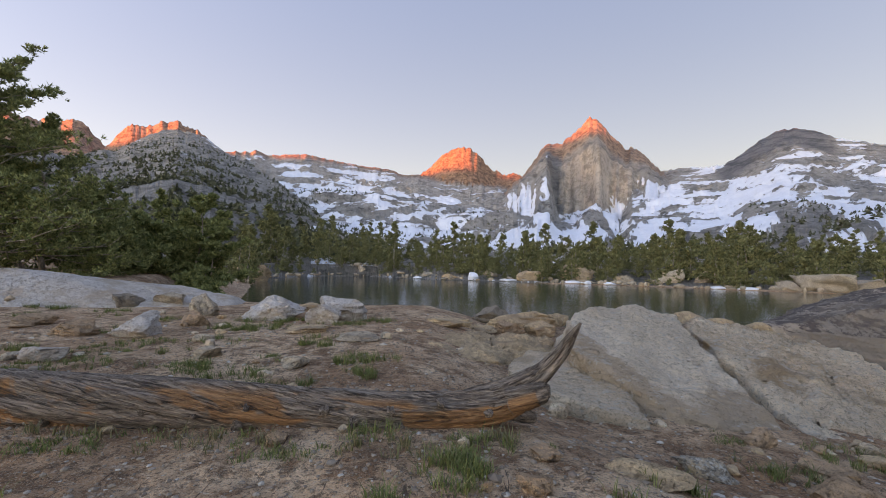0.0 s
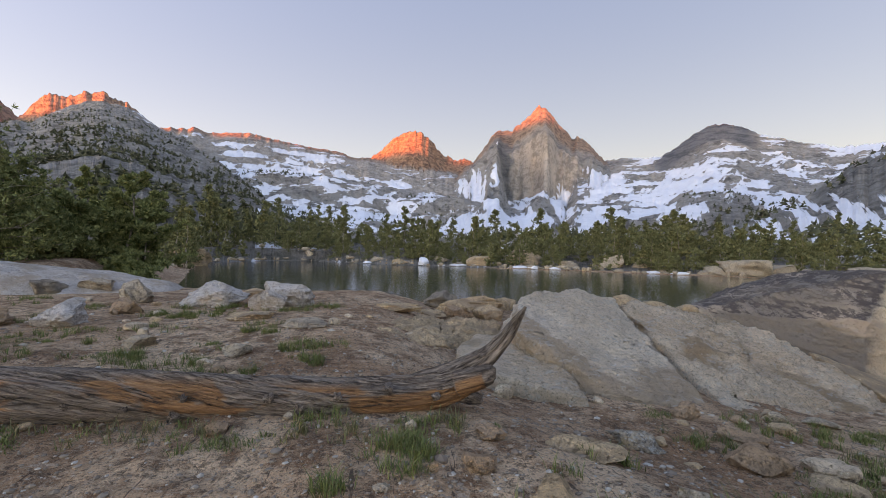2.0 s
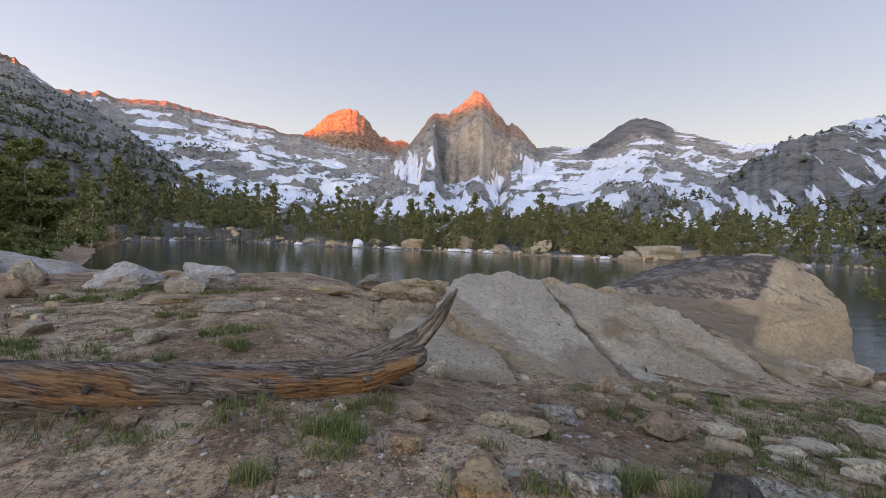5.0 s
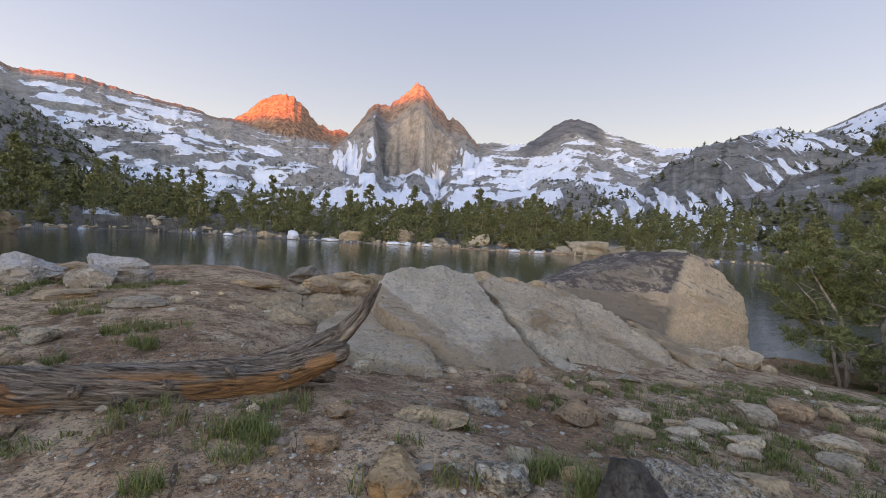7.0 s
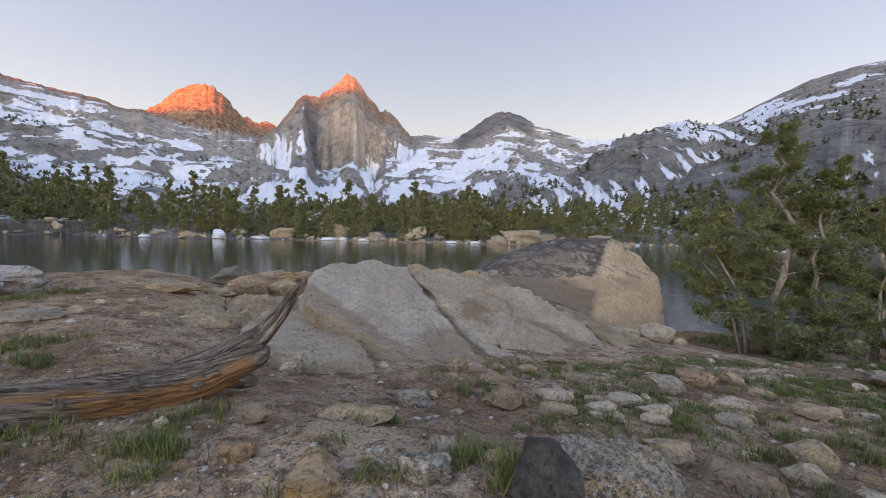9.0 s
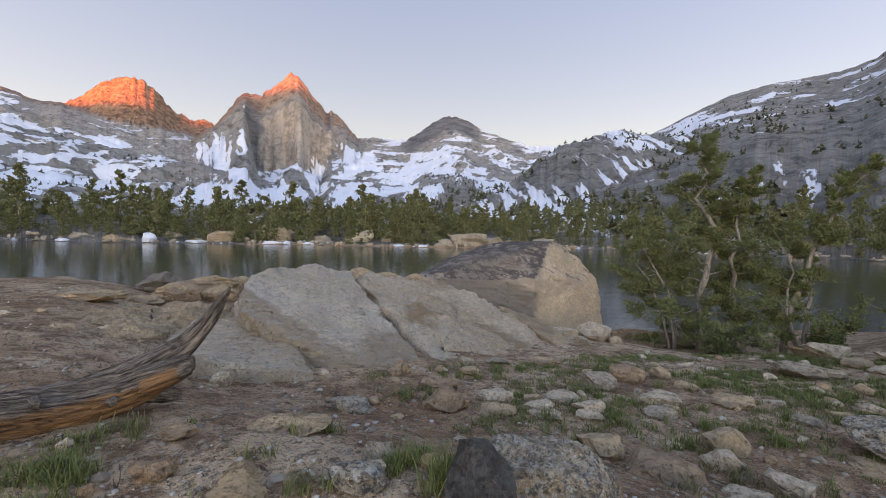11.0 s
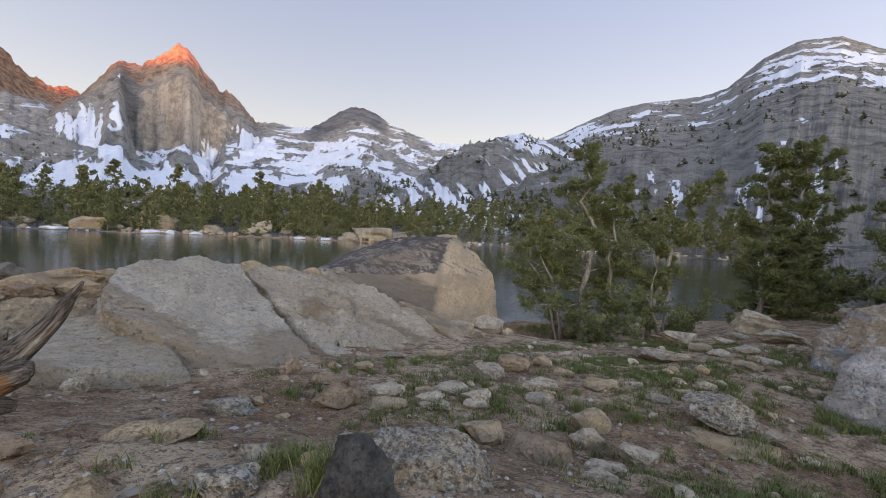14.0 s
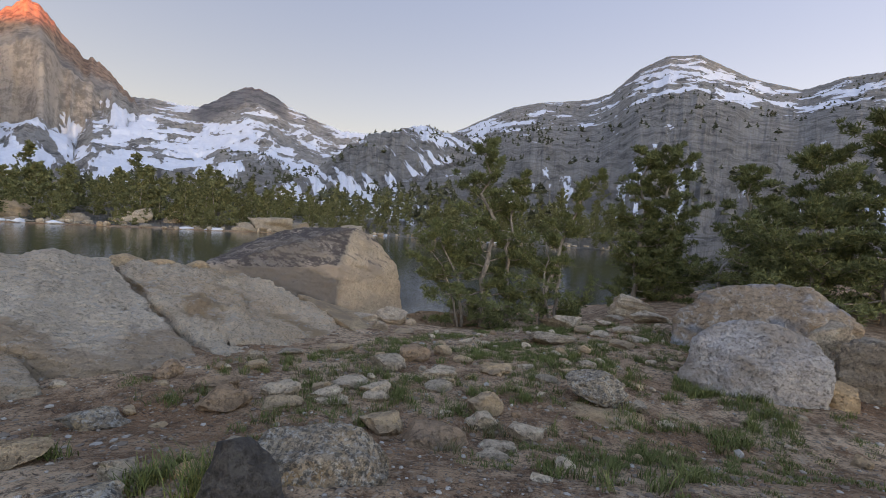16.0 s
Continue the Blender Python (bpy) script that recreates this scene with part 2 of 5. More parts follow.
# Mountains: crest nodes are azimuth (degrees), distance (m) and height above the eye (degrees);
# then the foot's distance and height, the profile from foot to crest, and what covers it.
STEEP = ((0, 0.35, 0.7, 1), (0, 0.10, 0.42, 1))
EVEN = ((0, 0.5, 1), (0, 0.44, 1))
MOUNTAINS = {
    "far left summit": dict(crest=[(-54, 2700, 11.5), (-45, 2700, 12.8), (-41.1, 2700, 12.9), (-40.5, 2700, 13.35), (-39.2, 2700, 13.15),
                                   (-38.5, 2700, 12.3), (-37.3, 2700, 11.0), (-35, 2700, 9.5)],
                            foot=(1500, 90), shape=STEEP, rough=1.0, jag=0.3, snow=-0.5, sun_tint=0.7),
    "far left rim": dict(crest=[(-38.2, 2450, 9.8), (-36.7, 2450, 12.5), (-35.7, 2450, 13.5), (-33.4, 2450, 14.1), (-32, 2450, 14.8),
                                (-30.4, 2450, 14.6), (-29.1, 2450, 14.15), (-27, 2450, 12.4), (-24, 2450, 11)],
                         foot=(1500, 90), shape=STEEP, rough=1.0, jag=0.3, snow=-0.4, sun_tint=0.7),
    "left hill": dict(crest=[(-62, 420, 10.5), (-46, 800, 9.6), (-40, 1250, 9.8), (-36.4, 1600, 11.0), (-34, 1850, 12.9), (-32, 1900, 13.9),
                             (-30, 1900, 13.95), (-28.4, 1850, 13.55), (-26.3, 1700, 12.2), (-24, 1500, 11.3), (-20, 1050, 8.6), (-15, 600, 5.0),
                             (-10.5, 330, 1.6), (-8, 260, 0.2)],
                      foot=(110, 0.5), shape=((0, 0.25, 0.55, 1), (0, 0.2, 0.5, 1)), rough=0.8, jag=0.10, snow=0.0, scrub=0.35),
    "left ridge": dict(crest=[(-29, 2350, 11), (-26.3, 2350, 12.3), (-23.9, 2350, 12.5), (-23, 2350, 12.75), (-21.7, 2350, 12.35), (-17.5, 2350, 12.85),
                              (-13.4, 2350, 12.35), (-7, 2350, 11.7), (-5.2, 2350, 11.15), (-3.4, 2350, 11.2), (0, 2350, 10.6), (8, 2350, 9.8)],
                       foot=(700, 30), shape=EVEN, rough=0.8, jag=0.12, snow=0.44, warm=0.25, terrace=0.8),
    "middle cliffs": dict(crest=[(-22, 980, 7.4), (-16, 980, 8.8), (-9, 1000, 8.7), (-4, 1000, 8.3), (1, 1020, 7.4), (8, 1050, 6.6), (14, 1080, 5.6), (19, 1100, 4.4)],
                          foot=(220, 4), shape=((0, 0.55, 0.8, 0.9, 1), (0, 0.17, 0.4, 0.86, 1)), rough=1.2, jag=0.14, snow=0.45, terrace=0.7),
    "red summit": dict(crest=[(-5, 2530, 10.6), (-3.4, 2510, 11.2), (-1.8, 2480, 12.2), (-0.2, 2440, 13.7), (1.0, 2415, 14.3), (2.4, 2400, 14.8), (3.8, 2415, 14.2), (5.0, 2435, 13.0), (6.0, 2460, 11.9),
                              (7.1, 2480, 11.5), (10.3, 2520, 11.3), (13, 2530, 11.0)],
                       foot=(1200, 50), shape=STEEP, rough=1.0, jag=0.26, snow=0.10, sun_tint=0.9, flute=40),
    "painted peak": dict(crest=[(7, 2000, 8.3), (10, 1930, 11.2), (12.0, 1880, 13.8), (12.6, 1870, 14.75), (14.0, 1840, 14.8), (14.9, 1815, 14.95), (16.7, 1770, 16.5), (18.2, 1750, 17.6),
                                (19.5, 1765, 16.7), (21.9, 1810, 14.1), (22.3, 1815, 13.6), (23.3, 1830, 14.0), (25.1, 1870, 11.9), (28, 1930, 9.0)],
                         foot=(280, 8), shape=((0, 0.4, 0.79, 0.865, 1), (0, 0.10, 0.33, 0.71, 1)), rough=0.9, jag=0.30, snow=0.64, warm=0.75, flute=60, chutes=1, cliff=(12.8, 14.6, 23.2, 25.0)),
    "dark summit": dict(crest=[(23, 1880, 10.6), (27.8, 1880, 11.1), (32.1, 1880, 11.1), (33.7, 1870, 12), (36.6, 1870, 13.95), (38.5, 1870, 14.0), (39.8, 1870, 13.6),
                               (41.3, 1870, 12.65), (44.9, 1870, 11.35), (48, 1870, 10.5), (53, 1870, 10.6), (60, 1870, 10)],
                        foot=(260, 6), shape=((0, 0.45, 0.86, 1), (0, 0.27, 0.74, 1)), rough=0.75, jag=0.14, snow=0.42, dark=1, terrace=0.5),
    "right knoll": dict(crest=[(33, 300, 0.8), (38, 330, 2.3), (42, 400, 4.2), (46, 500, 6.2), (49, 560, 8.8), (52, 640, 10.6), (57.6, 720, 11.9), (61.5, 740, 11.4), (67, 760, 11.0),
                               (74, 800, 8.5), (84, 800, 6)],
                        foot=(120, 0), shape=((0, 0.3, 0.6, 1), (0, 0.16, 0.6, 1)), rough=0.9, jag=0.2, snow=0.44, scrub=0.25, slant=1, fine=0.7),
    "right dome": dict(crest=[(54, 1250, 8), (61.5, 1250, 11.4), (66.4, 1250, 13.7), (69.1, 1250, 14.8), (72.5, 1250, 15.4), (77.9, 1250, 15.6), (80.4, 1250, 16.2), (83.3, 1250, 18.6),
                              (86.1, 1250, 19.8), (89.5, 1250, 19.6), (94.4, 1250, 16.8), (98.7, 1250, 15.2), (102.1, 1200, 15.9), (108, 1200, 16), (120, 1200, 14), (132, 1200, 11)],
                       foot=(140, 1), shape=((0, 0.25, 0.7, 1), (0, 0.22, 0.66, 1)), rough=0.42, jag=0.07, snow=0.34, scrub=0.25, terrace=0.25, fine=0.45, blocky=1),
    # behind the camera: the ridge whose shadow fills the valley
    "shading ridge": dict(crest=[(134, 2600, 10), (150, 6000, 5.23), (180, 6000, 5.23), (200, 6000, 5.23), (225, 6000, 5.23), (255, 6000, 5.23), (285, 3000, 9.5), (298, 1600, 10)],
                          foot=(120, 2), shape=EVEN, rough=0.6, jag=0.02, snow=0.3),
}


def mountain_height(name, az, r):
    """Height, share of the way up, and crest for a mountain (az in degrees)."""
    m = MOUNTAINS[name]
    nodes = np.array(m["crest"], float)
    reach = np.interp(az, nodes[:, 0], nodes[:, 1])
    high = np.interp(az, nodes[:, 0], nodes[:, 2])
    high = high + m["jag"] * (0.7 * value(az * 1.9, az * 0 + 3.3, 11) + 0.5 * value(az * 5.3, az * 0 + 7.7, 12) + 0.35 * value(az * 13, az * 0, 13))
    out = np.maximum(np.maximum(nodes[0, 0] - az, az - nodes[-1, 0]), 0)
    high = np.maximum(high - 2.5 * out, -20)
    top = 1.6 + reach * np.tan(np.radians(high))
    near, low = m["foot"]
    arc = np.radians(az) * reach
    shift = m.get("flute", 12) * (0.9 * ridged(arc / 105, r / 1500, 2, 23) + 0.6 * ridged(arc / 34, r / 900, 3, 21) - 0.25) * ease(0.01, 0.14, np.abs(1 - r / reach))
    s = np.clip((r + shift - near) / (reach - near), 0, 1)
    rise = np.interp(s, *m["shape"])
    if "cliff" in m:  # the steep face spans only part of the mountain
        a0, a1, a2, a3 = m["cliff"]
        wall = ease(a0, a1, az) * ease(a3, a2, az)
        rise = wall * rise + (1 - wall) * np.interp(s, (0, 0.45, 1), (0, 0.20, 1))
    z = low + (top - low) * rise
    z = np.where(r > reach, top - 0.55 * (r - reach), z)
    return z, s


def mountain_terrain(az, r):
    """Height, index of the mountain (-1: low ground) and snow for the land beyond the lake."""
    a = np.radians(az)
    x, y = r * np.sin(a), r * np.cos(a)
    base = ground_z(x, y) + 0.035 * np.clip(shore(x, y) - 6, 0, 400) * ease(60, 110, r)
    best, who, way = base, np.full(az.shape, -1), np.zeros(az.shape)
    for k, name in enumerate(MOUNTAINS):
        turned = np.where(az < -70, az + 360, az) if name == "shading ridge" else az
        z, s = mountain_height(name, turned, r)
        z = np.where((r > MOUNTAINS[name]["foot"][0]) & (r > 95), z, -999)
        who, way, best = np.where(z > best, k, who), np.where(z > best, s, way), np.maximum(best, z)
    rough = np.array([m["rough"] for m in MOUNTAINS.values()] + [0.15])[who]
    fade = np.clip((1 - way) * 5, 0.14, 1) * ease(95, 260, r) * rough
    scale = np.clip(r / 1100, 0.12, 1.0)
    bulk = 17 * ridged(x / 230, y / 230, 3, 31) * scale + 10 * fbm(x / 60, y / 60, 3, 41) * scale**0.8
    fine = np.array([m.get("fine", 1.0) for m in MOUNTAINS.values()] + [1.0])[who] * 7.5 * ridged(x / 26, y / 26, 3, 51) * scale**0.6
    # benches and risers
    steps = np.array([m.get("terrace", 0.0) for m in MOUNTAINS.values()] + [0.0])[who]
    period = 40 * scale
    phase = (best + 0.3 * bulk + 16 * scale * fbm(x / 130, y / 130, 3, 35)) / period % 1.0
    z = best + fade * (bulk + fine) + steps * np.clip((1 - way) * 8, 0, 1) * period * 0.55 * (ease(0.5, 1.0, phase) - phase)
    return x, y, z, who, way, best


AZ = np.concatenate([np.arange(-62.0, 118.0, 0.17), np.arange(118.0, 298.0, 4.0)])
R = np.concatenate([[0.02, 0.3, 0.7, 1.1], 1.5 * 1.0165 ** np.arange(0, 138), np.geomspace(14.6, 88, 66), np.geomspace(90, 880, 120), np.arange(888, 1060, 6),
                    np.arange(1070, 1160, 12), np.arange(1165, 1290, 8), np.arange(1305, 1420, 16), np.arange(1425, 1790, 5), np.arange(1795, 1905, 9), np.arange(1920, 2290, 28),
                    np.arange(2300, 2480, 9), np.arange(2500, 2640, 28), np.arange(2650, 2720, 10), [2780, 2900, 3100, 3400, 4200, 5400, 6000, 6300]])
NEAR_ROWS = int(np.searchsorted(R, 89))


def sheet(name, faces, points, material, **layers):
    """A smooth mesh from the quads and points of the terrain grid, with only the points that it needs."""
    used, faces = np.unique(faces, return_inverse=True)
    faces = faces.reshape(-1, 4)
    me = bpy.data.meshes.new(name)
    me.vertices.add(len(used)), me.loops.add(faces.size), me.polygons.add(len(faces))
    me.vertices.foreach_set("co", points[used].ravel())
    me.loops.foreach_set("vertex_index", faces.ravel().astype(np.int32))
    me.polygons.foreach_set("loop_start", np.arange(0, faces.size, 4, dtype=np.int32))
    me.polygons.foreach_set("use_smooth", np.ones(len(faces), bool))
    me.update()
    for key, data in layers.items():
        me.attributes.new(key, "FLOAT", "POINT").data.foreach_set("value", data[used].astype(np.float32))
    me.materials.append(material)
    return new(name, me)


def build_terrain():
    az, r = np.meshgrid(AZ, R)
    x, y, z, who, way, calm = mountain_terrain(az, r)
    rows, cols = az.shape
    points = np.stack([x, y, z], -1)
    # snow lies on benches and in gullies, rock and scrub on the rest
    dr, da = np.gradient(z, axis=0) / np.gradient(r, axis=0), np.gradient(z, axis=1) / (np.maximum(r, 1) * np.radians(0.17))
    slope = np.hypot(dr, da)
    names = list(MOUNTAINS)

    def cover(key, low=0.0):
        return np.array([MOUNTAINS[n].get(key, 0.0) for n in names] + [low])[who]

    snow = cover("snow", 0.10)
    arc = np.radians(az) * np.maximum(r, 300)
    # the grain of each mountain goes with its size
    bulk = np.array([np.median([c[1] for c in MOUNTAINS[n]["crest"]]) for n in names] + [300.0])[who]
    u, v = np.radians(az) * 1500, (0.75 * calm + 0.25 * z) * 1500 / bulk
    upright, slanting = cover("chutes") > 0.5, cover("slant") > 0.5
    p = np.where(upright, (u + 0.45 * v) / 105, np.where(slanting, (u + 1.3 * v) / 46, np.where(cover("blocky") > 0.5, (u + 0.5 * v) / 95, (u + 0.7 * v) / 140)))
    q = np.where(upright, (v + 0.25 * u) / 120, np.where(slanting, (u - 0.75 * v) / 210, np.where(cover("blocky") > 0.5, (v - 0.14 * u) / 46, (v - 0.14 * u) / 38))) + 7.3 * who
    snow = snow - 0.30 * np.clip(slope - 0.75, 0, 1.5) - 0.16 * ridged(x / 230, y / 230, 3, 31) + 0.09 + 0.42 * fbm(u / 330, v / 120, 2, 67)
    tall = np.degrees(np.arctan2(z - 1.6, r))
    stream = np.exp(-((az + 36.4 + 0.5 * np.sin(tall * 1.9) + 0.28 * (tall - 4)) / 0.22) ** 2) * ease(2.4, 2.8, tall) * ease(5.9, 5.4, tall)
    snow = np.where(who == names.index("left hill"), snow + 1.1 * stream, snow)
    painted, darkpk, dome = who == names.index("painted peak"), who == names.index("dark summit"), who == names.index("right dome")
    bent = az + 0.9 * fbm(arc / 55, z / 45, 3, 97) + 5.0 * (way - 0.85)
    core = ease(14.2, 15.0, bent) * ease(24.0, 22.8, bent)
    face = ease(12.6, 13.6, bent) * ease(24.6, 24.0, bent)
    wob = way + 0.02 * fbm(arc / 40, z / 60, 3, 95)
    gully = np.clip(0.15 - ridged(arc / 105, r / 1500, 2, 23), 0, 1)
    snow = np.where(painted, snow - 0.95 * ease(0.0, 0.05, wob - 0.735 - 0.10 * gully - 0.010 * np.abs(bent - 18.6) ** 1.5) * face - 0.34 * ease(0.82, 0.90, way) - 0.10 * ease(0.55, 0.4, way), snow)
    snow = np.where(painted, snow + 0.10 * ease(14.2, 12.8, az) * ease(0.97, 0.9, way) + 0.10 * ease(0.75, 0.6, way), snow)
    snow = np.where(darkpk, snow + 0.06 - 1.0 * ease(0.86, 0.91, wob) * ease(42, 40.3, az) * ease(31, 34, az), snow)
    snow = np.where(dome, snow + 0.10 * ease(0.5, 0.8, way) * ease(0.97, 0.9, way) - 0.08 * ease(0.93, 0.97, way) - 0.34 * ease(0.6, 0.3, way), snow)
    snow = np.where(who == names.index("right knoll"), snow - 0.32 * ease(60, 64, az), snow)
    ridge = who == names.index("left ridge")
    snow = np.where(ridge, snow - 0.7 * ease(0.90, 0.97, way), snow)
    # the sun's orange put into the colour along the ridge crest and peak tip
    sun_tint = np.where(ridge, 0.7 * ease(0.90, 0.96, way), cover("sun_tint")) + np.where(painted, 0.65 * ease(0.89, 0.93, way), 0)
    snow = np.where(who < 0, np.where(slope < 0.3, snow - 0.1, -1), snow)
    warm = np.where(painted, ease(0.70, 0.78, wob) * core, cover("warm"))
    warm = np.where(painted & (way > 0.87), 0.35, warm) * (0.8 + 0.4 * fbm(arc / 30, z / 80, 3, 91))
    dark = np.where(darkpk, ease(0.85, 0.90, wob) * ease(42.0, 40.3, az) * ease(30, 33, az), 0.0)
    # gully and left-shoulder shade put into the colour; a darker band below the tip
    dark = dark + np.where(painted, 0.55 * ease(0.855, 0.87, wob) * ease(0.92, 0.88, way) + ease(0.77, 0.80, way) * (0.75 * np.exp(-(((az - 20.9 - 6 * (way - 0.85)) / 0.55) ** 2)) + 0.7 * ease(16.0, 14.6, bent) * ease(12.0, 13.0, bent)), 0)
    index = np.arange(rows * cols).reshape(rows, cols)
    a, b, c, d = index[:-1], index[1:], np.roll(index, -1, 1)[1:], np.roll(index, -1, 1)[:-1]
    quads = np.stack([a, d, c, b], -1)
    flat = points.reshape(-1, 3)
    layers = dict(u=u.ravel(), v=v.ravel(), p=p.ravel(), q=q.ravel(), snow=snow.ravel(), warm=warm.ravel(), dark=dark.ravel(), sun_tint=sun_tint.ravel(), scrub=cover("scrub", 0.5).ravel())
    ground = sheet("ground", quads[:NEAR_ROWS - 1].reshape(-1, 4), flat, DIRT)
    tagged(ground, "trodden pinkish-brown granite grit sloping to a lake", "ground", kind="structure")
    owner = who[:-1]
    for k, name in [(-1, "")] + list(enumerate(names)):
        mask = owner == k
        mask[:NEAR_ROWS - 1] = False
        if not mask.any():
            continue
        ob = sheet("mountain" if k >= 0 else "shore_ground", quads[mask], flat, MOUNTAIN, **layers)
        if k >= 0:
            tagged(ob, LABELS[name], "mountain", kind="structure")
        else:
            tagged(ob, "rocky forested ground behind the far lake shore", "ground", kind="structure")


SHORE_AZ = np.arange(-32.0, 92.0, 0.25)


def shore_table():
    """How far the lake reaches in each direction."""
    a, r = np.meshgrid(np.radians(SHORE_AZ), np.arange(66.0, 150.0, 0.5), indexing="ij")
    land = shore(r * np.sin(a), r * np.cos(a)) > 0
    return np.where(land.any(1), 66.0 + 0.5 * land.argmax(1), 100.0)


SHORE_R = shore_table()


def shore_reach(az):
    return float(np.interp(az, SHORE_AZ, SHORE_R))


def heights(az, r):
    """Ground heights at many places of the far land."""
    az, r = np.asarray(az, float), np.asarray(r, float)
    a = np.radians(az)
    z = mountain_terrain(az[None], r[None])[2][0]
    return np.where(r < 89, ground_z(r * np.sin(a), r * np.cos(a)), z)


LABELS = {
    "far left summit": "orange sunlit rocky summit behind a wooded hill",
    "far left rim": "jagged orange sunlit rim behind a grey dome",
    "left hill": "grey granite hill dotted with dark pines",
    "left ridge": "long snow-streaked ridge with a sunlit orange crest",
    "middle cliffs": "grey cliff band with snow chutes above the forest",
    "red summit": "red pyramid summit glowing in the last sun",
    "painted peak": "steep pale granite pyramid peak with a sunlit tip above snowfields",
    "dark summit": "dark flat-topped summit above broad snowfields",
    "right knoll": "grey rocky knoll with slanting snow streaks and pines",
    "right dome": "broad grey granite dome patched with snow",
    "shading ridge": "shaded ridge closing the valley",
}
build_terrain()

water_mesh = bpy.data.meshes.new("water")
water_mesh.from_pydata([(-60, 8, LAKE_Z), (-60, 125, LAKE_Z), (115, 125, LAKE_Z), (115, -30, LAKE_Z), (14, -30, LAKE_Z), (9, 8, LAKE_Z)], [], [(0, 5, 4, 3, 2, 1)])
water_mesh.materials.append(WATER)
tagged(new("water", water_mesh), "dark green mountain lake with faint ripples", "lake", kind="structure")


# ---- helpers for things ----
def part(name, data, material, parent=None, label="", smooth=True, crisp=0):
    """A mesh object from (points, faces) or a bmesh, under a thing or part."""
    me = bpy.data.meshes.new(name)
    if isinstance(data, bmesh.types.BMesh):
        data.to_mesh(me)
        data.free()
    else:
        if isinstance(data[1], np.ndarray):
            quads = data[1].astype(np.int32)
            me.vertices.add(len(data[0])), me.loops.add(quads.size), me.polygons.add(len(quads))
            me.vertices.foreach_set("co", np.asarray(data[0], np.float32).ravel())
            me.loops.foreach_set("vertex_index", quads.ravel())
            me.polygons.foreach_set("loop_start", np.arange(0, quads.size, quads.shape[1], dtype=np.int32))
            me.update()
        else:
            me.from_pydata([tuple(p) for p in data[0]], [], data[1])
    me.materials.append(material)
    me.polygons.foreach_set("use_smooth", np.full(len(me.polygons), smooth))
    if crisp:
        me.set_sharp_from_angle(angle=radians(crisp))
    ob = new(name, me)
    if parent:
        ob.parent = parent
    if label:
        ob["label"] = label
    return ob


def empty(name, m=None):
    ob = new(name)
    ob.empty_display_size = 0.2
    if m:
        ob.matrix_world = m
    return ob


def tube(points, radii, sides=7, wobble=0.0, rnd=None):
    """Points and faces of a tapered tube along a line, closed at both ends."""
    pts = [Vector(p) for p in points]
    verts, faces = [], []
    side = Vector((1, 0, 0))
    for i, (p, r) in enumerate(zip(pts, radii)):
        d = (pts[min(i + 1, len(pts) - 1)] - pts[max(i - 1, 0)]).normalized()
        side = (side - d * side.dot(d))
        side = side.normalized() if side.length > 1e-4 else d.orthogonal().normalized()
        up = d.cross(side)
        for k in range(sides):
            a = 2 * math.pi * k / sides
            rr = r * (1 + (wobble * rnd.uniform(-1, 1) if rnd else 0))
            verts.append(p + (side * math.cos(a) + up * math.sin(a)) * rr)
    n = len(pts)
    for i in range(n - 1):
        for k in range(sides):
            j = (k + 1) % sides
            faces.append((i * sides + k, i * sides + j, (i + 1) * sides + j, (i + 1) * sides + k))
    faces.append(tuple(range(sides))[::-1])
    faces.append(tuple((n - 1) * sides + k for k in range(sides)))
    return verts, faces


def joined(pieces):
    verts, faces = [], []
    for v, f in pieces:
        o = len(verts)
        verts += v
        faces += [tuple(i + o for i in q) for q in f]
    return verts, faces


# ---- materials of trees and grass ----
def needle_material():
    k = Mat("pine needles", 0.75, 0.25)
    c = k.mix(k.island(), (0.08, 0.105, 0.042), (0.29, 0.285, 0.11))
    c = k.mix(k.step(k.chance(), 0.0, 1.0, 0.0, 0.5), c, (0.17, 0.19, 0.085))
    return k.done(c)


def bark_material():
    k = Mat("weathered pine bark", 0.95, 0.2)
    at = k.place((1, 1, 0.18))
    n = k.noise(14, 5, 0.7, at)
    c = k.mix(k.step(n, 0.35, 0.65), (0.16, 0.125, 0.10), (0.48, 0.40, 0.32))
    return k.done(c, n, 0.03, 0.9)


def snag_material():
    k = Mat("bleached dead wood", 0.9, 0.2)
    n = k.noise(16, 5, 0.7, k.place((1, 1, 0.12)))
    return k.done(k.mix(k.step(n, 0.35, 0.65), (0.20, 0.175, 0.15), (0.42, 0.38, 0.33)), n, 0.02, 0.9)


def grass_material(name, a, b):
    k = Mat(name, 0.8, 0.2)
    return k.done(k.mix(k.island(), a, b))


SCRUB = grass_material("far pine foliage", (0.08, 0.085, 0.048), (0.155, 0.15, 0.085))
FOREST = grass_material("olive pine needles", (0.115, 0.122, 0.052), (0.29, 0.27, 0.12))
BANK_NEEDLES = grass_material("green bank pine needles", (0.11, 0.14, 0.05), (0.37, 0.37, 0.15))
NEEDLES, BARK, SNAG = needle_material(), bark_material(), snag_material()
GRASS = grass_material("alpine grass", (0.085, 0.115, 0.033), (0.20, 0.20, 0.072))
DRY = grass_material("dry grass", (0.20, 0.155, 0.085), (0.12, 0.125, 0.05))


# ---- pines ----
def unit(v):
    return v / np.maximum(np.linalg.norm(v, axis=-1, keepdims=True), 1e-9)


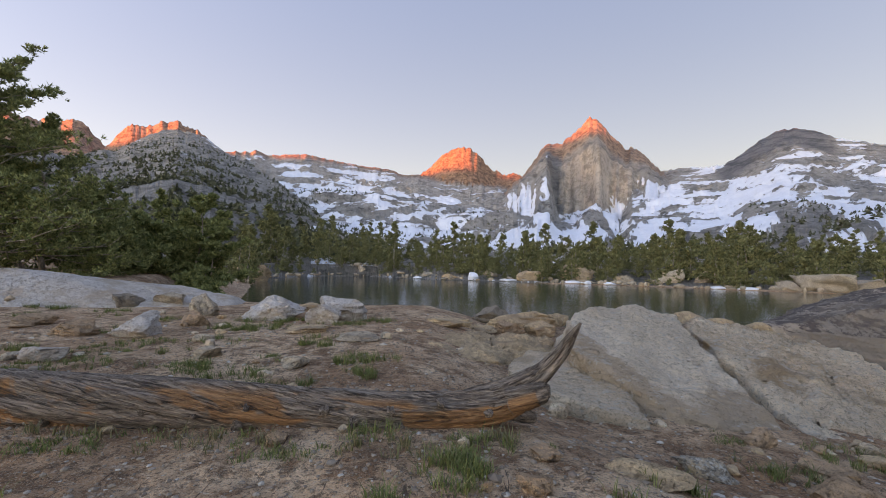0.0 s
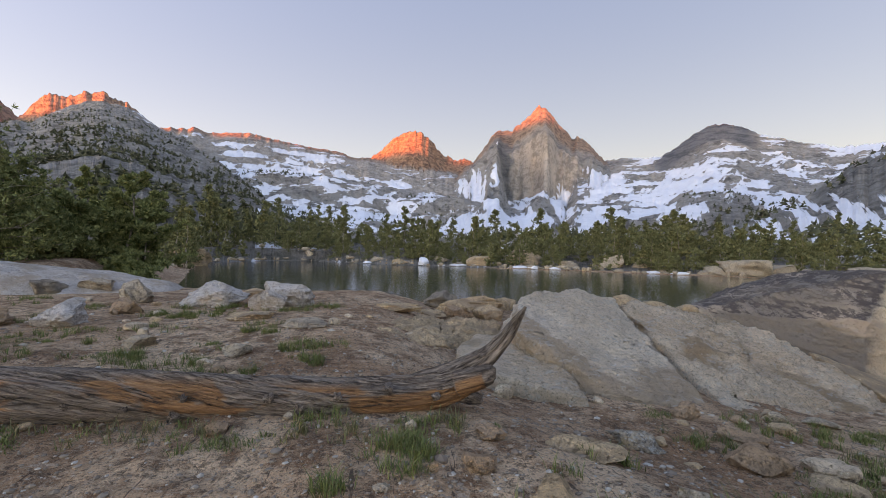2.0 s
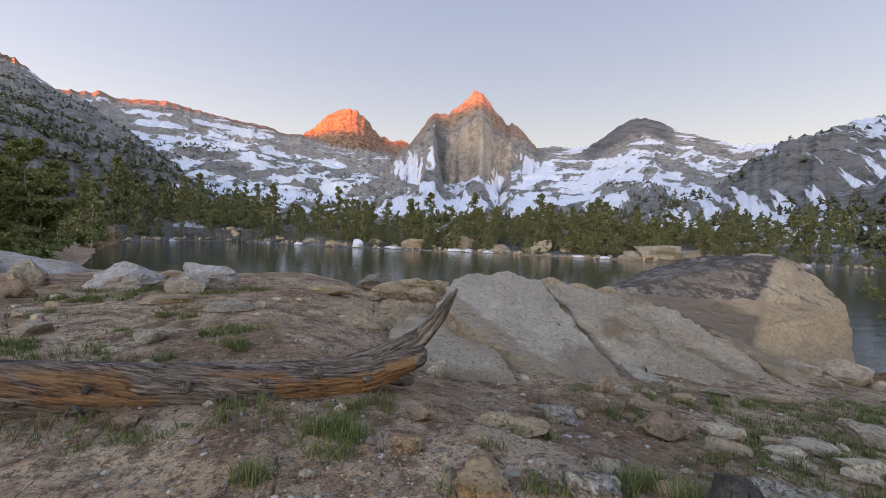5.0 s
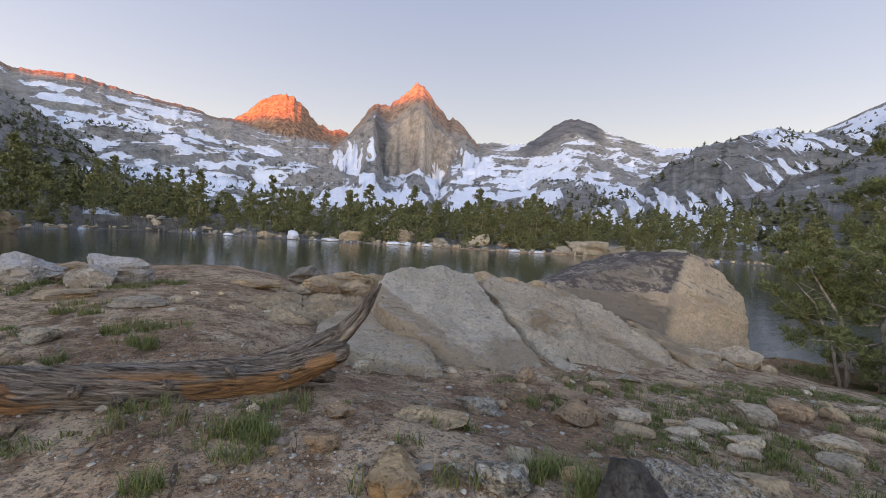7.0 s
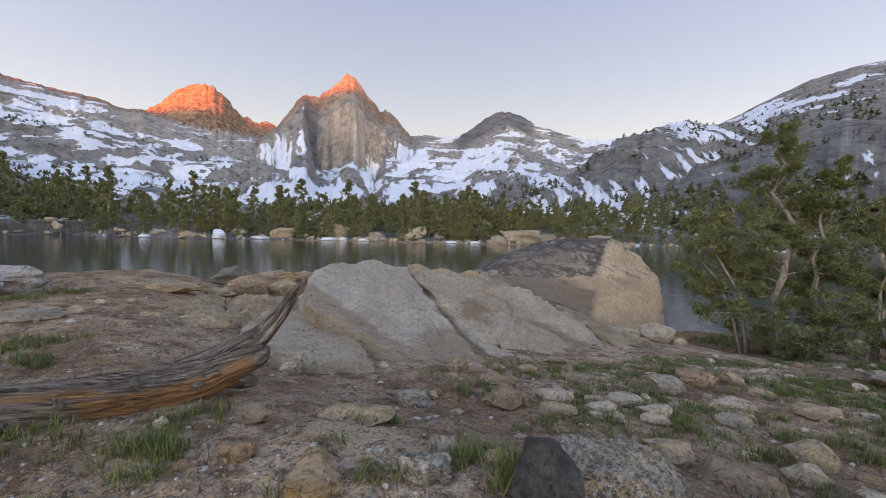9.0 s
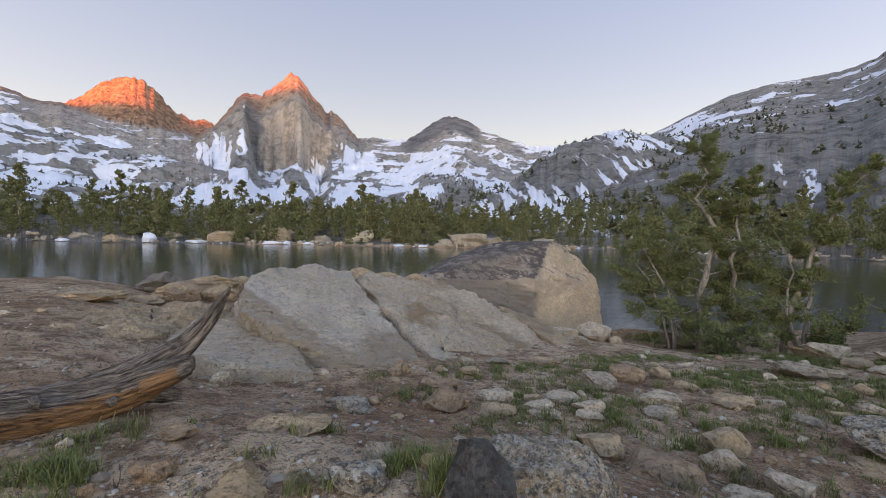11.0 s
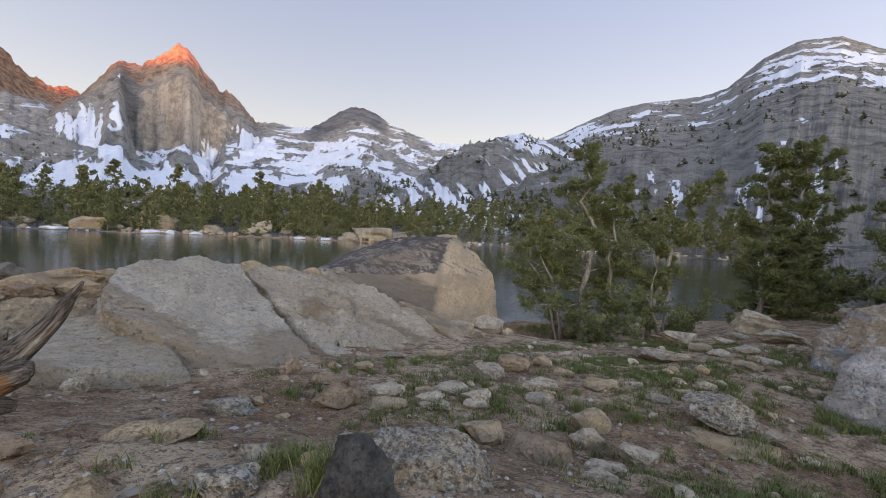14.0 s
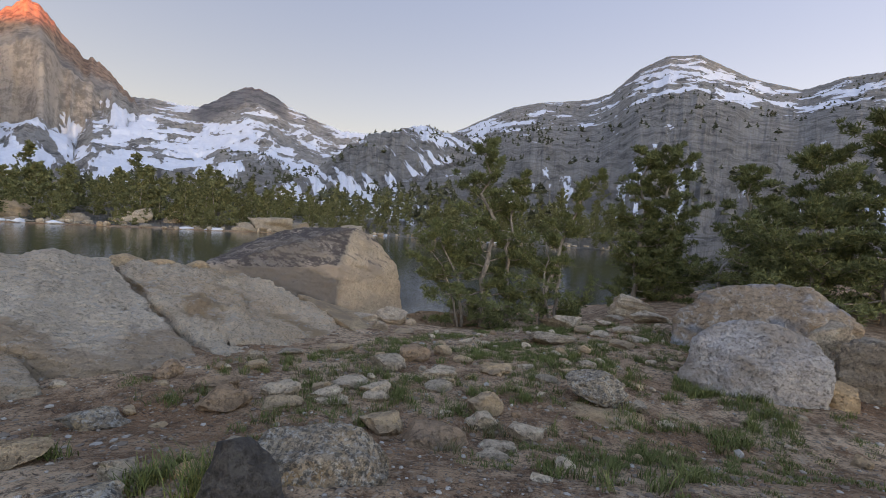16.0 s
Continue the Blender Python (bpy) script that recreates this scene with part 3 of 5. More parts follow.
def tufts(centres, ways, size, seed, blades, width=0.18):
    """Bursts of narrow needle sprays: points and quads."""
    rnd = np.random.RandomState(seed)
    c, w = np.repeat(np.array(centres), blades, 0), np.repeat(np.array(ways), blades, 0)
    n = len(c)
    s = np.repeat(size * rnd.uniform(0.7, 1.3, len(centres)), blades)[:, None]
    d = unit(unit(rnd.normal((0, 0, 0.25), (1, 1, 0.8), (n, 3))) + 0.8 * w)
    side = unit(np.cross(d, rnd.normal(0, 1, (n, 3)))) * s * width * rnd.uniform(0.7, 1.3, (n, 1))
    mid = c + d * s * 0.45
    verts = np.stack([c, mid + side, c + d * s, mid - side], 1).reshape(-1, 3)
    return verts, np.arange(4 * n).reshape(-1, 4)


def pine(seed, height, spread, lean=(0.0, 0.0), low=0.1, limbs=34, twigs=5, clump=14, size=0.125, blades=10, width=0.095, bare=0.0, stems=1, crook=0.03, droop=0.0, taper=0.6, fine=True, puffy=0.055, lift=0.6):
    """A mountain pine: a crooked trunk, limbs that fork into twigs, and a clump of needle tufts about each twig's end. Returns wood and crown."""
    rnd = random.Random(seed)
    wood, centres, ways = [], [], []
    for stem in range(stems):
        top = height * (1.0 if stem == 0 else rnd.uniform(0.6, 0.88))
        off = Vector((0, 0, 0)) if stem == 0 else Vector((rnd.uniform(-1, 1), rnd.uniform(-1, 1), 0)) * spread * 0.55
        line, radii, drift = [], [], Vector((0, 0, 0))
        for i in range(12):
            t = i / 11
            drift = drift * 0.7 + Vector((rnd.uniform(-1, 1), rnd.uniform(-1, 1), 0)) * crook * top * min(1, t * 3)
            line.append(off * min(1, t * 2.5 + 0.2) + Vector((lean[0] * t * t, lean[1] * t * t, 1)) * (t * top) + drift - Vector((0, 0, 0.25 if i == 0 else 0)))
            radii.append(max(0.012, 0.017 * top * (1 - t) ** 0.8 + 0.008))
        wood.append(tube(line, radii, 8 if fine else 5, 0.14, rnd))
        each = limbs // stems
        for k in range(each):
            t = min(low + (1 - low) * (k + rnd.random()) / each, 0.985)
            i = min(10, int(t * 11))
            base = line[i].lerp(line[i + 1], t * 11 - i)
            reach = spread * (1.02 - t) ** taper * rnd.choice((0.45, 0.7, 0.9, 1.0, 1.12)) * min(1.0, 0.7 + t * 2.0) + 0.05 * spread
            a = rnd.uniform(0, 2 * math.pi)
            out = Vector((math.cos(a), math.sin(a), rnd.uniform(-0.3, 0.25) + 0.75 * t * t - droop * (1 - t)))
            pts = [base]
            sway = Vector((0, 0, 0))
            for j in range(1, 5):
                sway += Vector((rnd.uniform(-1, 1), rnd.uniform(-1, 1), rnd.uniform(-0.6, 0.8))) * 0.09 * reach
                pts.append(base + out * reach * j / 4 + sway + Vector((0, 0, 0.16 * reach * (j / 4) ** 2)))
            r0 = max(0.010, 0.006 * top * (1 - t * 0.7))
            if fine:
                wood.append(tube(pts, [r0, r0 * 0.8, r0 * 0.6, r0 * 0.45, r0 * 0.25], 5))
            dead = rnd.random() < bare
            for m in range(twigs):
                f = 4.0 if m == 0 else rnd.uniform(0.28, 0.95) * 4
                j = min(3, int(f))
                p = pts[j].lerp(pts[j + 1], f - j)
                way = (out * 0.7 + Vector((rnd.gauss(0, 0.7), rnd.gauss(0, 0.7), rnd.uniform(-0.1, 0.7)))).normalized()
                end = p + way * reach * rnd.uniform(0.10, 0.34)
                if fine:
                    wood.append(tube([p, p.lerp(end, 0.5) + Vector((0, 0, -0.02)), end], [r0 * 0.4, r0 * 0.3, 0.004], 3))
                if dead:
                    continue
                for _ in range(clump):
                    c = p.lerp(end, rnd.uniform(0.3, 1.1))
                    puff = 0.04 + puffy * reach
                    centres.append(c + Vector((rnd.gauss(0, 1), rnd.gauss(0, 1), rnd.gauss(0.1, 0.55))) * puff)
                    ways.append((way + Vector((0, 0, lift))).normalized())
    return joined(wood), tufts(centres, ways, size, seed, blades, width)


def plant_tree(wood, crown, label, at, turn=0.0, group="", bark=None, scale=1.0, needles=None):
    tree = empty("pine_tree")
    part("trunk", wood, bark or BARK, tree)
    part("crown", crown, needles or NEEDLES, tree, smooth=False)
    tree.matrix_world = Matrix.Translation(at) @ Matrix.Rotation(turn, 4, "Z") @ Matrix.Scale(scale, 4)
    return tagged(tree, label, "tree", group)


def on_ground(x, y, sink=0.0):
    return Vector((x, y, float(ground_z(x, y)) - sink))


def polar(az, r):
    return r * math.sin(radians(az)), r * math.cos(radians(az))


def forest_belt():
    """The belt of pines along the far shore: the front rows one by one, the crowded rows behind as one wood."""
    rnd = random.Random(5)
    kinds = []
    for k in range(9):
        height, spread = (8.5, 7.6, 9.4, 6.6, 8.0, 5.2, 9.8, 4.0, 7.0)[k], (1.9, 2.3, 1.8, 2.4, 1.7, 2.5, 2.0, 2.2, 2.6)[k]
        kinds.append(pine(100 + k, height, spread, (rnd.uniform(-0.08, 0.08), rnd.uniform(-0.05, 0.05)), 0.0, 30, 3, 6, 0.52, 3, 0.24, 0.03, 1 + (k % 3 == 1), 0.02, taper=(0.6, 0.85, 0.7)[k % 3], fine=False, puffy=0.19, lift=1.2))
    spots = []
    for row, (near, far, many) in enumerate(((1.0, 8, 150), (7, 18, 125), (18, 42, 130), (40, 90, 60))):
        for i in range(many):
            az = -27 + 112 * (i + rnd.random()) / many
            if rnd.random() < 0.22 + 0.18 * math.sin(az * 0.9):
                continue
            scale = rnd.uniform(0.45, 1.18) * (rnd.choice((0.35, 0.5, 0.75)) if row == 0 else 1.0) * (1.25 if az < -5 else 1.0)
            spots.append((az, shore_reach(az) + rnd.uniform(near, far), rnd.randrange(9), scale, rnd.uniform(0, 6.28), row))
    made, leaves, stems, first, base = {}, [], [], 0, 0
    crowns = [(np.asarray(c[0], float), np.asarray(c[1])) for _, c in kinds]
    for (az, r, k, scale, turn, row), z in zip(spots, heights([s[0] for s in spots], [s[1] for s in spots])):
        at = Vector((*polar(az, r), z - 0.2))
        if row > 1:
            c, s = math.cos(turn) * scale, math.sin(turn) * scale
            p = crowns[k][0]
            leaves.append((np.column_stack([p[:, 0] * c - p[:, 1] * s, p[:, 0] * s + p[:, 1] * c, p[:, 2] * scale]) + np.array(at), crowns[k][1] + first))
            first += len(p)
        elif k not in made:
            made[k] = plant_tree(*kinds[k], "dark olive pine in the belt along the far lake shore", at, turn, "pines on the far shore", scale=scale, needles=FOREST)
        else:
            copy = copy_thing(made[k], Matrix.Identity(4))
            copy.matrix_basis = Matrix.Translation(at) @ Matrix.Rotation(turn, 4, "Z") @ Matrix.Scale(scale, 4)
    wood = part("forest", (np.concatenate([p for p, _ in leaves]), np.concatenate([f for _, f in leaves])), FOREST, smooth=False)
    tagged(wood, "crowded olive pine wood behind the far shore", "forest", kind="stuff")


def hill_trees():
    """Small pines on the hills, too far and too many to count."""
    rnd = random.Random(9)
    spots = []
    for count, a0, a1, r0, r1, tall in ((4600, -50, -9, 130, 1350, 5.6), (420, -60, -30, 120, 500, 5), (950, 34, 74, 130, 720, 4.4), (900, 58, 112, 160, 1150, 4.6), (380, -18, 8, 640, 1100, 6.0),
                                (260, 10, 48, 190, 420, 6.0)):
        az = np.array([rnd.uniform(a0, a1) for _ in range(count)])
        r = np.array([r0 + (r1 - r0) * rnd.random() ** 1.25 for _ in range(count)])
        x, y, z, who, way, _ = mountain_terrain(az[None], r[None])
        keep = (fbm(x / 90, y / 90, 3, 101) + 0.25 * fbm(x / 30, y / 30, 2, 103) > -0.12) & (way < 0.97)
        for i in np.nonzero(keep[0])[0]:
            spots.append((x[0, i], y[0, i], z[0, i], tall * rnd.uniform(0.45, 1.15)))
    verts, faces = [], []
    for x, y, z, h in spots:
        w = h * rnd.uniform(0.38, 0.75)
        for k in range(9):
            t = (k + rnd.random()) / 9
            a = rnd.uniform(0, 6.28)
            reach = w * (1.15 - t) * rnd.uniform(0.5, 1.1)
            o = len(verts)
            c = Vector((x + 0.2 * reach * math.cos(a), y + 0.2 * reach * math.sin(a), z + t * h * 0.9))
            d = Vector((math.cos(a), math.sin(a), 0))
            n = Vector((-d.y, d.x, 0))
            verts += [c - d * reach * 0.5 + Vector((0, 0, -0.05 * h)), c + d * reach + n * reach * 0.5, c + Vector((0, 0, h * 0.24)) + d * 0.2 * reach, c + d * reach * 0.8 - n * reach * 0.6]
            faces += [(o, o + 1, o + 2), (o, o + 2, o + 3), (o, o + 1, o + 3)]
    ob = part("hill_pines", (verts, faces), NEEDLES, smooth=False)
    ob.data.materials[0] = SCRUB
    tagged(ob, "scattered dark pines dotting the granite hillsides", "trees", kind="stuff")


def near_pines():
    def stand(seed, x, y, top, spread, label, bark=None, scale=1.0, **more):
        """top: the crown's height above datum."""
        base = on_ground(x, y, 0.1)
        wood, crown = pine(seed, top - base.z, spread, **more)
        plant_tree(wood, crown, label, base, bark=bark, needles=BANK_NEEDLES if x < 0 else NEEDLES)

    # beside the outlet, behind the stones
    stand(1, 14.1, 5.7, 4.4, 2.2, "gnarled green pine with a twisted pale trunk at the water's edge", lean=(-0.02, 0.04), low=0.03, limbs=42, twigs=5, clump=15, crook=0.045, droop=0.10, taper=0.95)
    stand(11, 14.5, 4.95, 3.3, 0.95, "slim green pine behind a gnarled pine", low=0.03, limbs=32, twigs=5, clump=14, taper=0.5)
    stand(12, 13.75, 6.25, 1.5, 1.4, "low spreading green pine overhanging the water", lean=(-0.10, 0.28), low=0.12, limbs=26, twigs=5, clump=15, stems=2, taper=0.45)
    stand(2, 15.1, 3.5, 1.9, 1.3, "low bushy pine with a bare crooked stem", low=0.0, limbs=40, twigs=5, clump=14, bare=0.15, stems=2, droop=0.1)
    stand(13, 15.0, 3.9, 3.6, 0.6, "thin bent pine with sparse needles", lean=(0.07, -0.35), low=0.62, limbs=14, twigs=4, clump=12, bare=0.2, crook=0.03)
    stand(3, 16.95, 1.3, 4.45, 1.15, "tall slim pine with a pale trunk and dark needles", low=0.0, limbs=50, twigs=5, clump=15, taper=0.5, bare=0.08)
    stand(4, 17.05, 0.5, 4.5, 1.15, "tall slim pine with dense dark needles and dead lower limbs", low=0.0, limbs=50, twigs=5, clump=15, taper=0.5, bare=0.12)
    stand(5, 17.4, -1.7, 3.9, 1.1, "thin young pine with sparse needles", low=0.15, limbs=30, twigs=5, clump=12, bare=0.1)
    stand(6, 16.1, -1.1, 2.4, 1.0, "bleached dead pine leaning among live trees", lean=(0.1, -0.75), low=0.1, limbs=26, twigs=4, clump=6, bare=0.8, bark=SNAG, crook=0.05)
    stand(7, 14.8, -3.0, 3.8, 1.9, "broad dark pine crowding the boulders", low=0.04, limbs=60, twigs=6, clump=14, stems=2)
    stand(8, 16.6, -2.3, 2.4, 1.7, "bushy dark pine behind pale boulders", low=0.04, limbs=50, twigs=6, clump=14, stems=2)
    stand(9, 17.6, 0.65, 1.7, 1.5, "bushy dark pine at the water's edge", low=0.04, limbs=46, twigs=6, clump=14, stems=2)
    stand(10, 14.0, -4.2, 4.6, 2.0, "broad dark pine crowding the boulders", low=0.04, limbs=60, twigs=6, clump=14, stems=2)
    # the left bank
    stand(21, -19.9, 19.0, 9.4, 4.2, "tall dense green pine on the lake bank", low=0.03, limbs=90, twigs=6, clump=11, size=0.20, blades=9, width=0.13, taper=0.5)
    stand(31, -19.6, 21.8, 7.9, 3.3, "tall dense green pine on the lake bank", low=0.03, limbs=76, twigs=6, clump=11, size=0.20, blades=9, width=0.13, stems=2)
    stand(22, -19.4, 24.4, 5.1, 2.7, "dense green pine on the lake bank", low=0.02, limbs=66, twigs=6, clump=11, size=0.20, blades=9, width=0.13, stems=2)
    stand(23, -21.5, 28.0, 4.4, 2.6, "bushy green pine on the lake bank", low=0.0, limbs=56, twigs=6, clump=11, size=0.30, width=0.14, stems=2)
    stand(24, -20.6, 29.8, 4.3, 2.2, "bushy green pine on the lake bank", low=0.0, limbs=50, twigs=6, clump=11, size=0.30, width=0.14, stems=2)
    stand(25, -20.3, 32.1, 6.2, 1.0, "thin half-dead pine with a pale bare trunk", low=0.25, limbs=26, twigs=4, clump=8, size=0.30, width=0.14, bare=0.4, bark=SNAG)
    stand(26, -17.8, 32.2, 5.6, 2.5, "bushy round-topped green pine above the water", low=0.0, limbs=70, twigs=6, clump=12, size=0.30, width=0.14, stems=3, taper=0.4)
    stand(27, -23.0, 40.0, 5.0, 2.5, "bushy green pine on the lake bank", low=0.0, limbs=50, twigs=5, clump=10, size=0.36, width=0.16, stems=2)
    stand(28, -29.0, 36.0, 6.4, 2.7, "dense green pine on the lake bank", low=0.0, limbs=56, twigs=5, clump=10, size=0.36, width=0.16, stems=2)
    stand(29, -15.5, 28.5, 0.2, 1.7, "low green pine shrub at the water's edge", low=0.0, limbs=40, twigs=5, clump=11, size=0.26, width=0.14, stems=3)
    stand(30, -13.6, 25.5, -0.5, 1.4, "low green pine shrub at the water's edge", low=0.0, limbs=36, twigs=5, clump=11, size=0.24, width=0.14, stems=3)


forest_belt()
hill_trees()
near_pines()


# ---- rocks ----
def granite(name, light, deep, speck=0.5, lichen=0.0, stain=None, scale=1.0, crust=0.0, ledge=0.0, blotch=0.7, foot=None, split=None):
    k = Mat(name, 0.88, 0.25)
    warm = (1.20, 1.0, 0.80)
    light, deep = tuple(a * b for a, b in zip(light, warm)), tuple(a * b for a, b in zip(deep, warm))
    big, mid, fine = k.noise(1.3 * scale, 4), k.noise(7 * scale, 6, 0.72), k.noise(42, 6, 0.82)
    c = k.mix(k.step(big, 0.35, 0.65), light, deep)
    c = k.mix(k.calc("MULTIPLY", k.step(mid, 0.48, 0.60), blotch), c, tuple(0.55 * v for v in deep))
    c = k.mix(k.calc("MULTIPLY", k.step(fine, 0.54, 0.62), speck), c, (0.07, 0.068, 0.066))
    c = k.mix(k.calc("MULTIPLY", k.step(fine, 0.42, 0.32), 0.5), c, tuple(min(0.8, 1.35 * v) for v in light))
    fleck = k.noise(13, 7, 0.82, k.place((1.0, 0.75, 1.0), (0, 0, 30)), 0.3)
    c = k.mix(k.calc("MULTIPLY", k.step(fleck, 0.54, 0.60), 0.30 + 0.5 * speck), c, tuple(0.36 * v for v in deep))
    c = k.mix(k.calc("MULTIPLY", k.step(fleck, 0.43, 0.37), 0.6), c, tuple(min(0.82, 1.3 * v) for v in light))
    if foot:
        # another colour low down, and beyond an upright plane through a point
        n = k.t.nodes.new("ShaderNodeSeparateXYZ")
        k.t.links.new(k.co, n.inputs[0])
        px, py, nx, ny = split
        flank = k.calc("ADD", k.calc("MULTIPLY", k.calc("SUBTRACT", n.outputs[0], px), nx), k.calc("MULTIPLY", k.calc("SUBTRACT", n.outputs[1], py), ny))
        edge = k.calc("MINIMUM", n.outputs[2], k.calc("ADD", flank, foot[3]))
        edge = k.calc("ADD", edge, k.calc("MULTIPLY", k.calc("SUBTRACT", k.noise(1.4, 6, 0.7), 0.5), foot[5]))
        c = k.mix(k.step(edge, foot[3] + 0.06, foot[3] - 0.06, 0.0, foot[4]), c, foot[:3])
    if stain:
        c = k.mix(k.step(k.noise(2.1 * scale, 3, 0.5, k.place((1, 1, 1.6), (20, 0, 40))), 0.52, 0.66), c, stain)
    if lichen:
        black, white = k.noise(24, 6, 0.8, None, 0.4), k.noise(17, 6, 0.78, k.place((1, 1, 1), (30, 20, 10)), 0.3)
        c = k.mix(k.calc("MULTIPLY", k.step(white, 0.52, 0.57), lichen * 0.8), c, (0.56, 0.55, 0.49))
        c = k.mix(k.calc("MULTIPLY", k.step(black, 0.51, 0.56), lichen), c, (0.075, 0.075, 0.068))
    if crust:
        patch = k.calc("MULTIPLY", k.step(k.noise(3.2, 8, 0.82, k.place((1, 0.6, 1), (0, 0, -35)), 0.4), 0.45, 0.50), k.step(k.up(), 0.42, 0.66))
        c = k.mix(k.calc("MULTIPLY", patch, crust), c, (0.06, 0.042, 0.038))
    tone = k.noise(0.9 * scale + 0.3, 8, 0.68, k.place((1, 1.3, 1), (15, 0, 25)), 0.4)
    c = k.mix(k.step(tone, 0.52, 0.66, 0.0, 0.35), c, tuple(0.5 * v for v in deep))
    pits = k.noise(30, 7, 0.85, k.place((1, 0.8, 1), (0, 25, 50)), 0.2)
    c = k.mix(k.step(pits, 0.58, 0.64, 0.0, 0.6), c, tuple(0.22 * v for v in deep))
    c = k.mix(k.step(k.chance(), 0, 1, 0.0, 0.2), c, (0.38, 0.31, 0.25))
    h = k.calc("SUBTRACT", k.calc("ADD", mid, k.calc("MULTIPLY", fine, 0.14)), k.calc("MULTIPLY", k.step(pits, 0.55, 0.64), 0.25))
    if ledge:
        layers = k.noise(5.0, 7, 0.8, k.place((0.8, 1.4, 1.4), (0, 0, 22)), 0.2)
        veins = k.cells(1.6, k.place((0.6, 1.0, 1.0), (0, 0, 35)), feature="DISTANCE_TO_EDGE")
        chips = k.step(k.noise(20.0, 5, 0.8, k.place((0.6, 1.0, 1.0), (0, 0, 22))), 0.42, 0.34)
        c = k.mix(k.calc("MULTIPLY", chips, 0.7), c, (0.18, 0.14, 0.105))
        c = k.mix(k.calc("MULTIPLY", k.step(layers, 0.54, 0.60), 0.6), c, (0.62, 0.57, 0.50))
        c = k.mix(k.calc("MULTIPLY", k.step(veins, 0.010, 0.003), 0.2), c, (0.15, 0.12, 0.10))
        h = k.calc("ADD", h, k.calc("MULTIPLY", layers, 2.0 * ledge))
        h = k.calc("SUBTRACT", h, k.calc("MULTIPLY", chips, 0.3))
    return k.done(c, h, 0.075, 1.0)


ROCK_MATS = {
    "w": granite("pale granite", (0.66, 0.60, 0.53), (0.46, 0.40, 0.335), 0.7, blotch=0.65),
    "g": granite("grey granite", (0.50, 0.465, 0.41), (0.33, 0.30, 0.265), 0.75, blotch=0.65),
    "t": granite("tan granite", (0.58, 0.47, 0.345), (0.40, 0.315, 0.23), 0.65, stain=(0.35, 0.24, 0.155), blotch=0.5),
    "b": granite("brown dusty granite", (0.44, 0.32, 0.235), (0.30, 0.22, 0.16), 0.65, blotch=0.5),
    "o": granite("orange-tinged granite", (0.54, 0.405, 0.27), (0.46, 0.365, 0.265), 0.5, stain=(0.47, 0.27, 0.13), blotch=0.3),
    "l": granite("lichen-mottled granite", (0.46, 0.43, 0.375), (0.31, 0.285, 0.245), 0.7, lichen=0.9),
    "lo": granite("lichened granite with orange stain", (0.47, 0.435, 0.375), (0.32, 0.285, 0.24), 0.7, lichen=0.8, stain=(0.44, 0.27, 0.13)),
    "s": granite("dark slate", (0.115, 0.13, 0.148), (0.045, 0.052, 0.062), 0.3, scale=2.2),
    "s2": granite("dark grey rock", (0.27, 0.25, 0.225), (0.17, 0.16, 0.145), 0.4),
    # ochre foot; brown left flank, darkened too to stand in for its shade
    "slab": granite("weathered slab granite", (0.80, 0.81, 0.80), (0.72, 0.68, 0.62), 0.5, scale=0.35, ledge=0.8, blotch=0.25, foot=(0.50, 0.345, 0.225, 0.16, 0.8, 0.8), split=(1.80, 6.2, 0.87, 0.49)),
    "slab2": granite("rough tan slab granite", (0.78, 0.75, 0.70), (0.66, 0.57, 0.48), 0.55, scale=0.5, ledge=1.0, blotch=0.25, stain=(0.50, 0.335, 0.205)),
    # a darker grey-brown covers the flank beyond the cleft edge
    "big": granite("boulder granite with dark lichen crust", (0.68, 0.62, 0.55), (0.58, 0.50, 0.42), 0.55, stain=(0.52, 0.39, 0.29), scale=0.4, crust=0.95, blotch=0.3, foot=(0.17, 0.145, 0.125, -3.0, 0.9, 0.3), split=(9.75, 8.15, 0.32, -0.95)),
    "pink": granite("pinkish tan granite", (0.50, 0.43, 0.36), (0.42, 0.33, 0.255), 0.7, stain=(0.36, 0.37, 0.38), scale=0.7, blotch=0.4, ledge=0.3),
    "blue": granite("blue-grey granite", (0.54, 0.60, 0.70), (0.50, 0.50, 0.52), 0.6, stain=(0.48, 0.37, 0.28), scale=0.6, blotch=0.45, ledge=0.3),
}
ROCK_KINDS = {  # material, label, edge rounding, facets
    "w": ("w", "pale grey granite stone half sunk in gritty soil", 0.10, 12), "g": ("g", "grey granite stone half sunk in gritty soil", 0.10, 12),
    "p": ("blue", "pale blue-grey granite boulder on gritty soil", 0.12, 11),
    "s2": ("s2", "dark grey rock on the bank above the lake", 0.08, 11), "b": ("b", "dusty brown rock sunk in gritty soil", 0.08, 10),
    "t": ("t", "tan granite stone half sunk in gritty soil", 0.12, 10), "l2": ("lo", "mottled low outcrop sunk in gritty soil", 0.14, 9),
    "o": ("o", "orange-tinged granite rock on gritty soil", 0.10, 10), "l": ("l", "grey rock mottled with lichen", 0.12, 11),
    "o2": ("o", "flat tan rock lying in the grass", 0.12, 9), "b2": ("b", "brown crumbling rock beside pale stones", 0.08, 12),
    "s3": ("g", "smooth grey boulder at the water's edge", 0.2, 8), "w2": ("w", "blocky pale granite boulder by the lake", 0.06, 8),
    "g2": ("g", "large grey granite boulder beside shrubs", 0.14, 10),
}
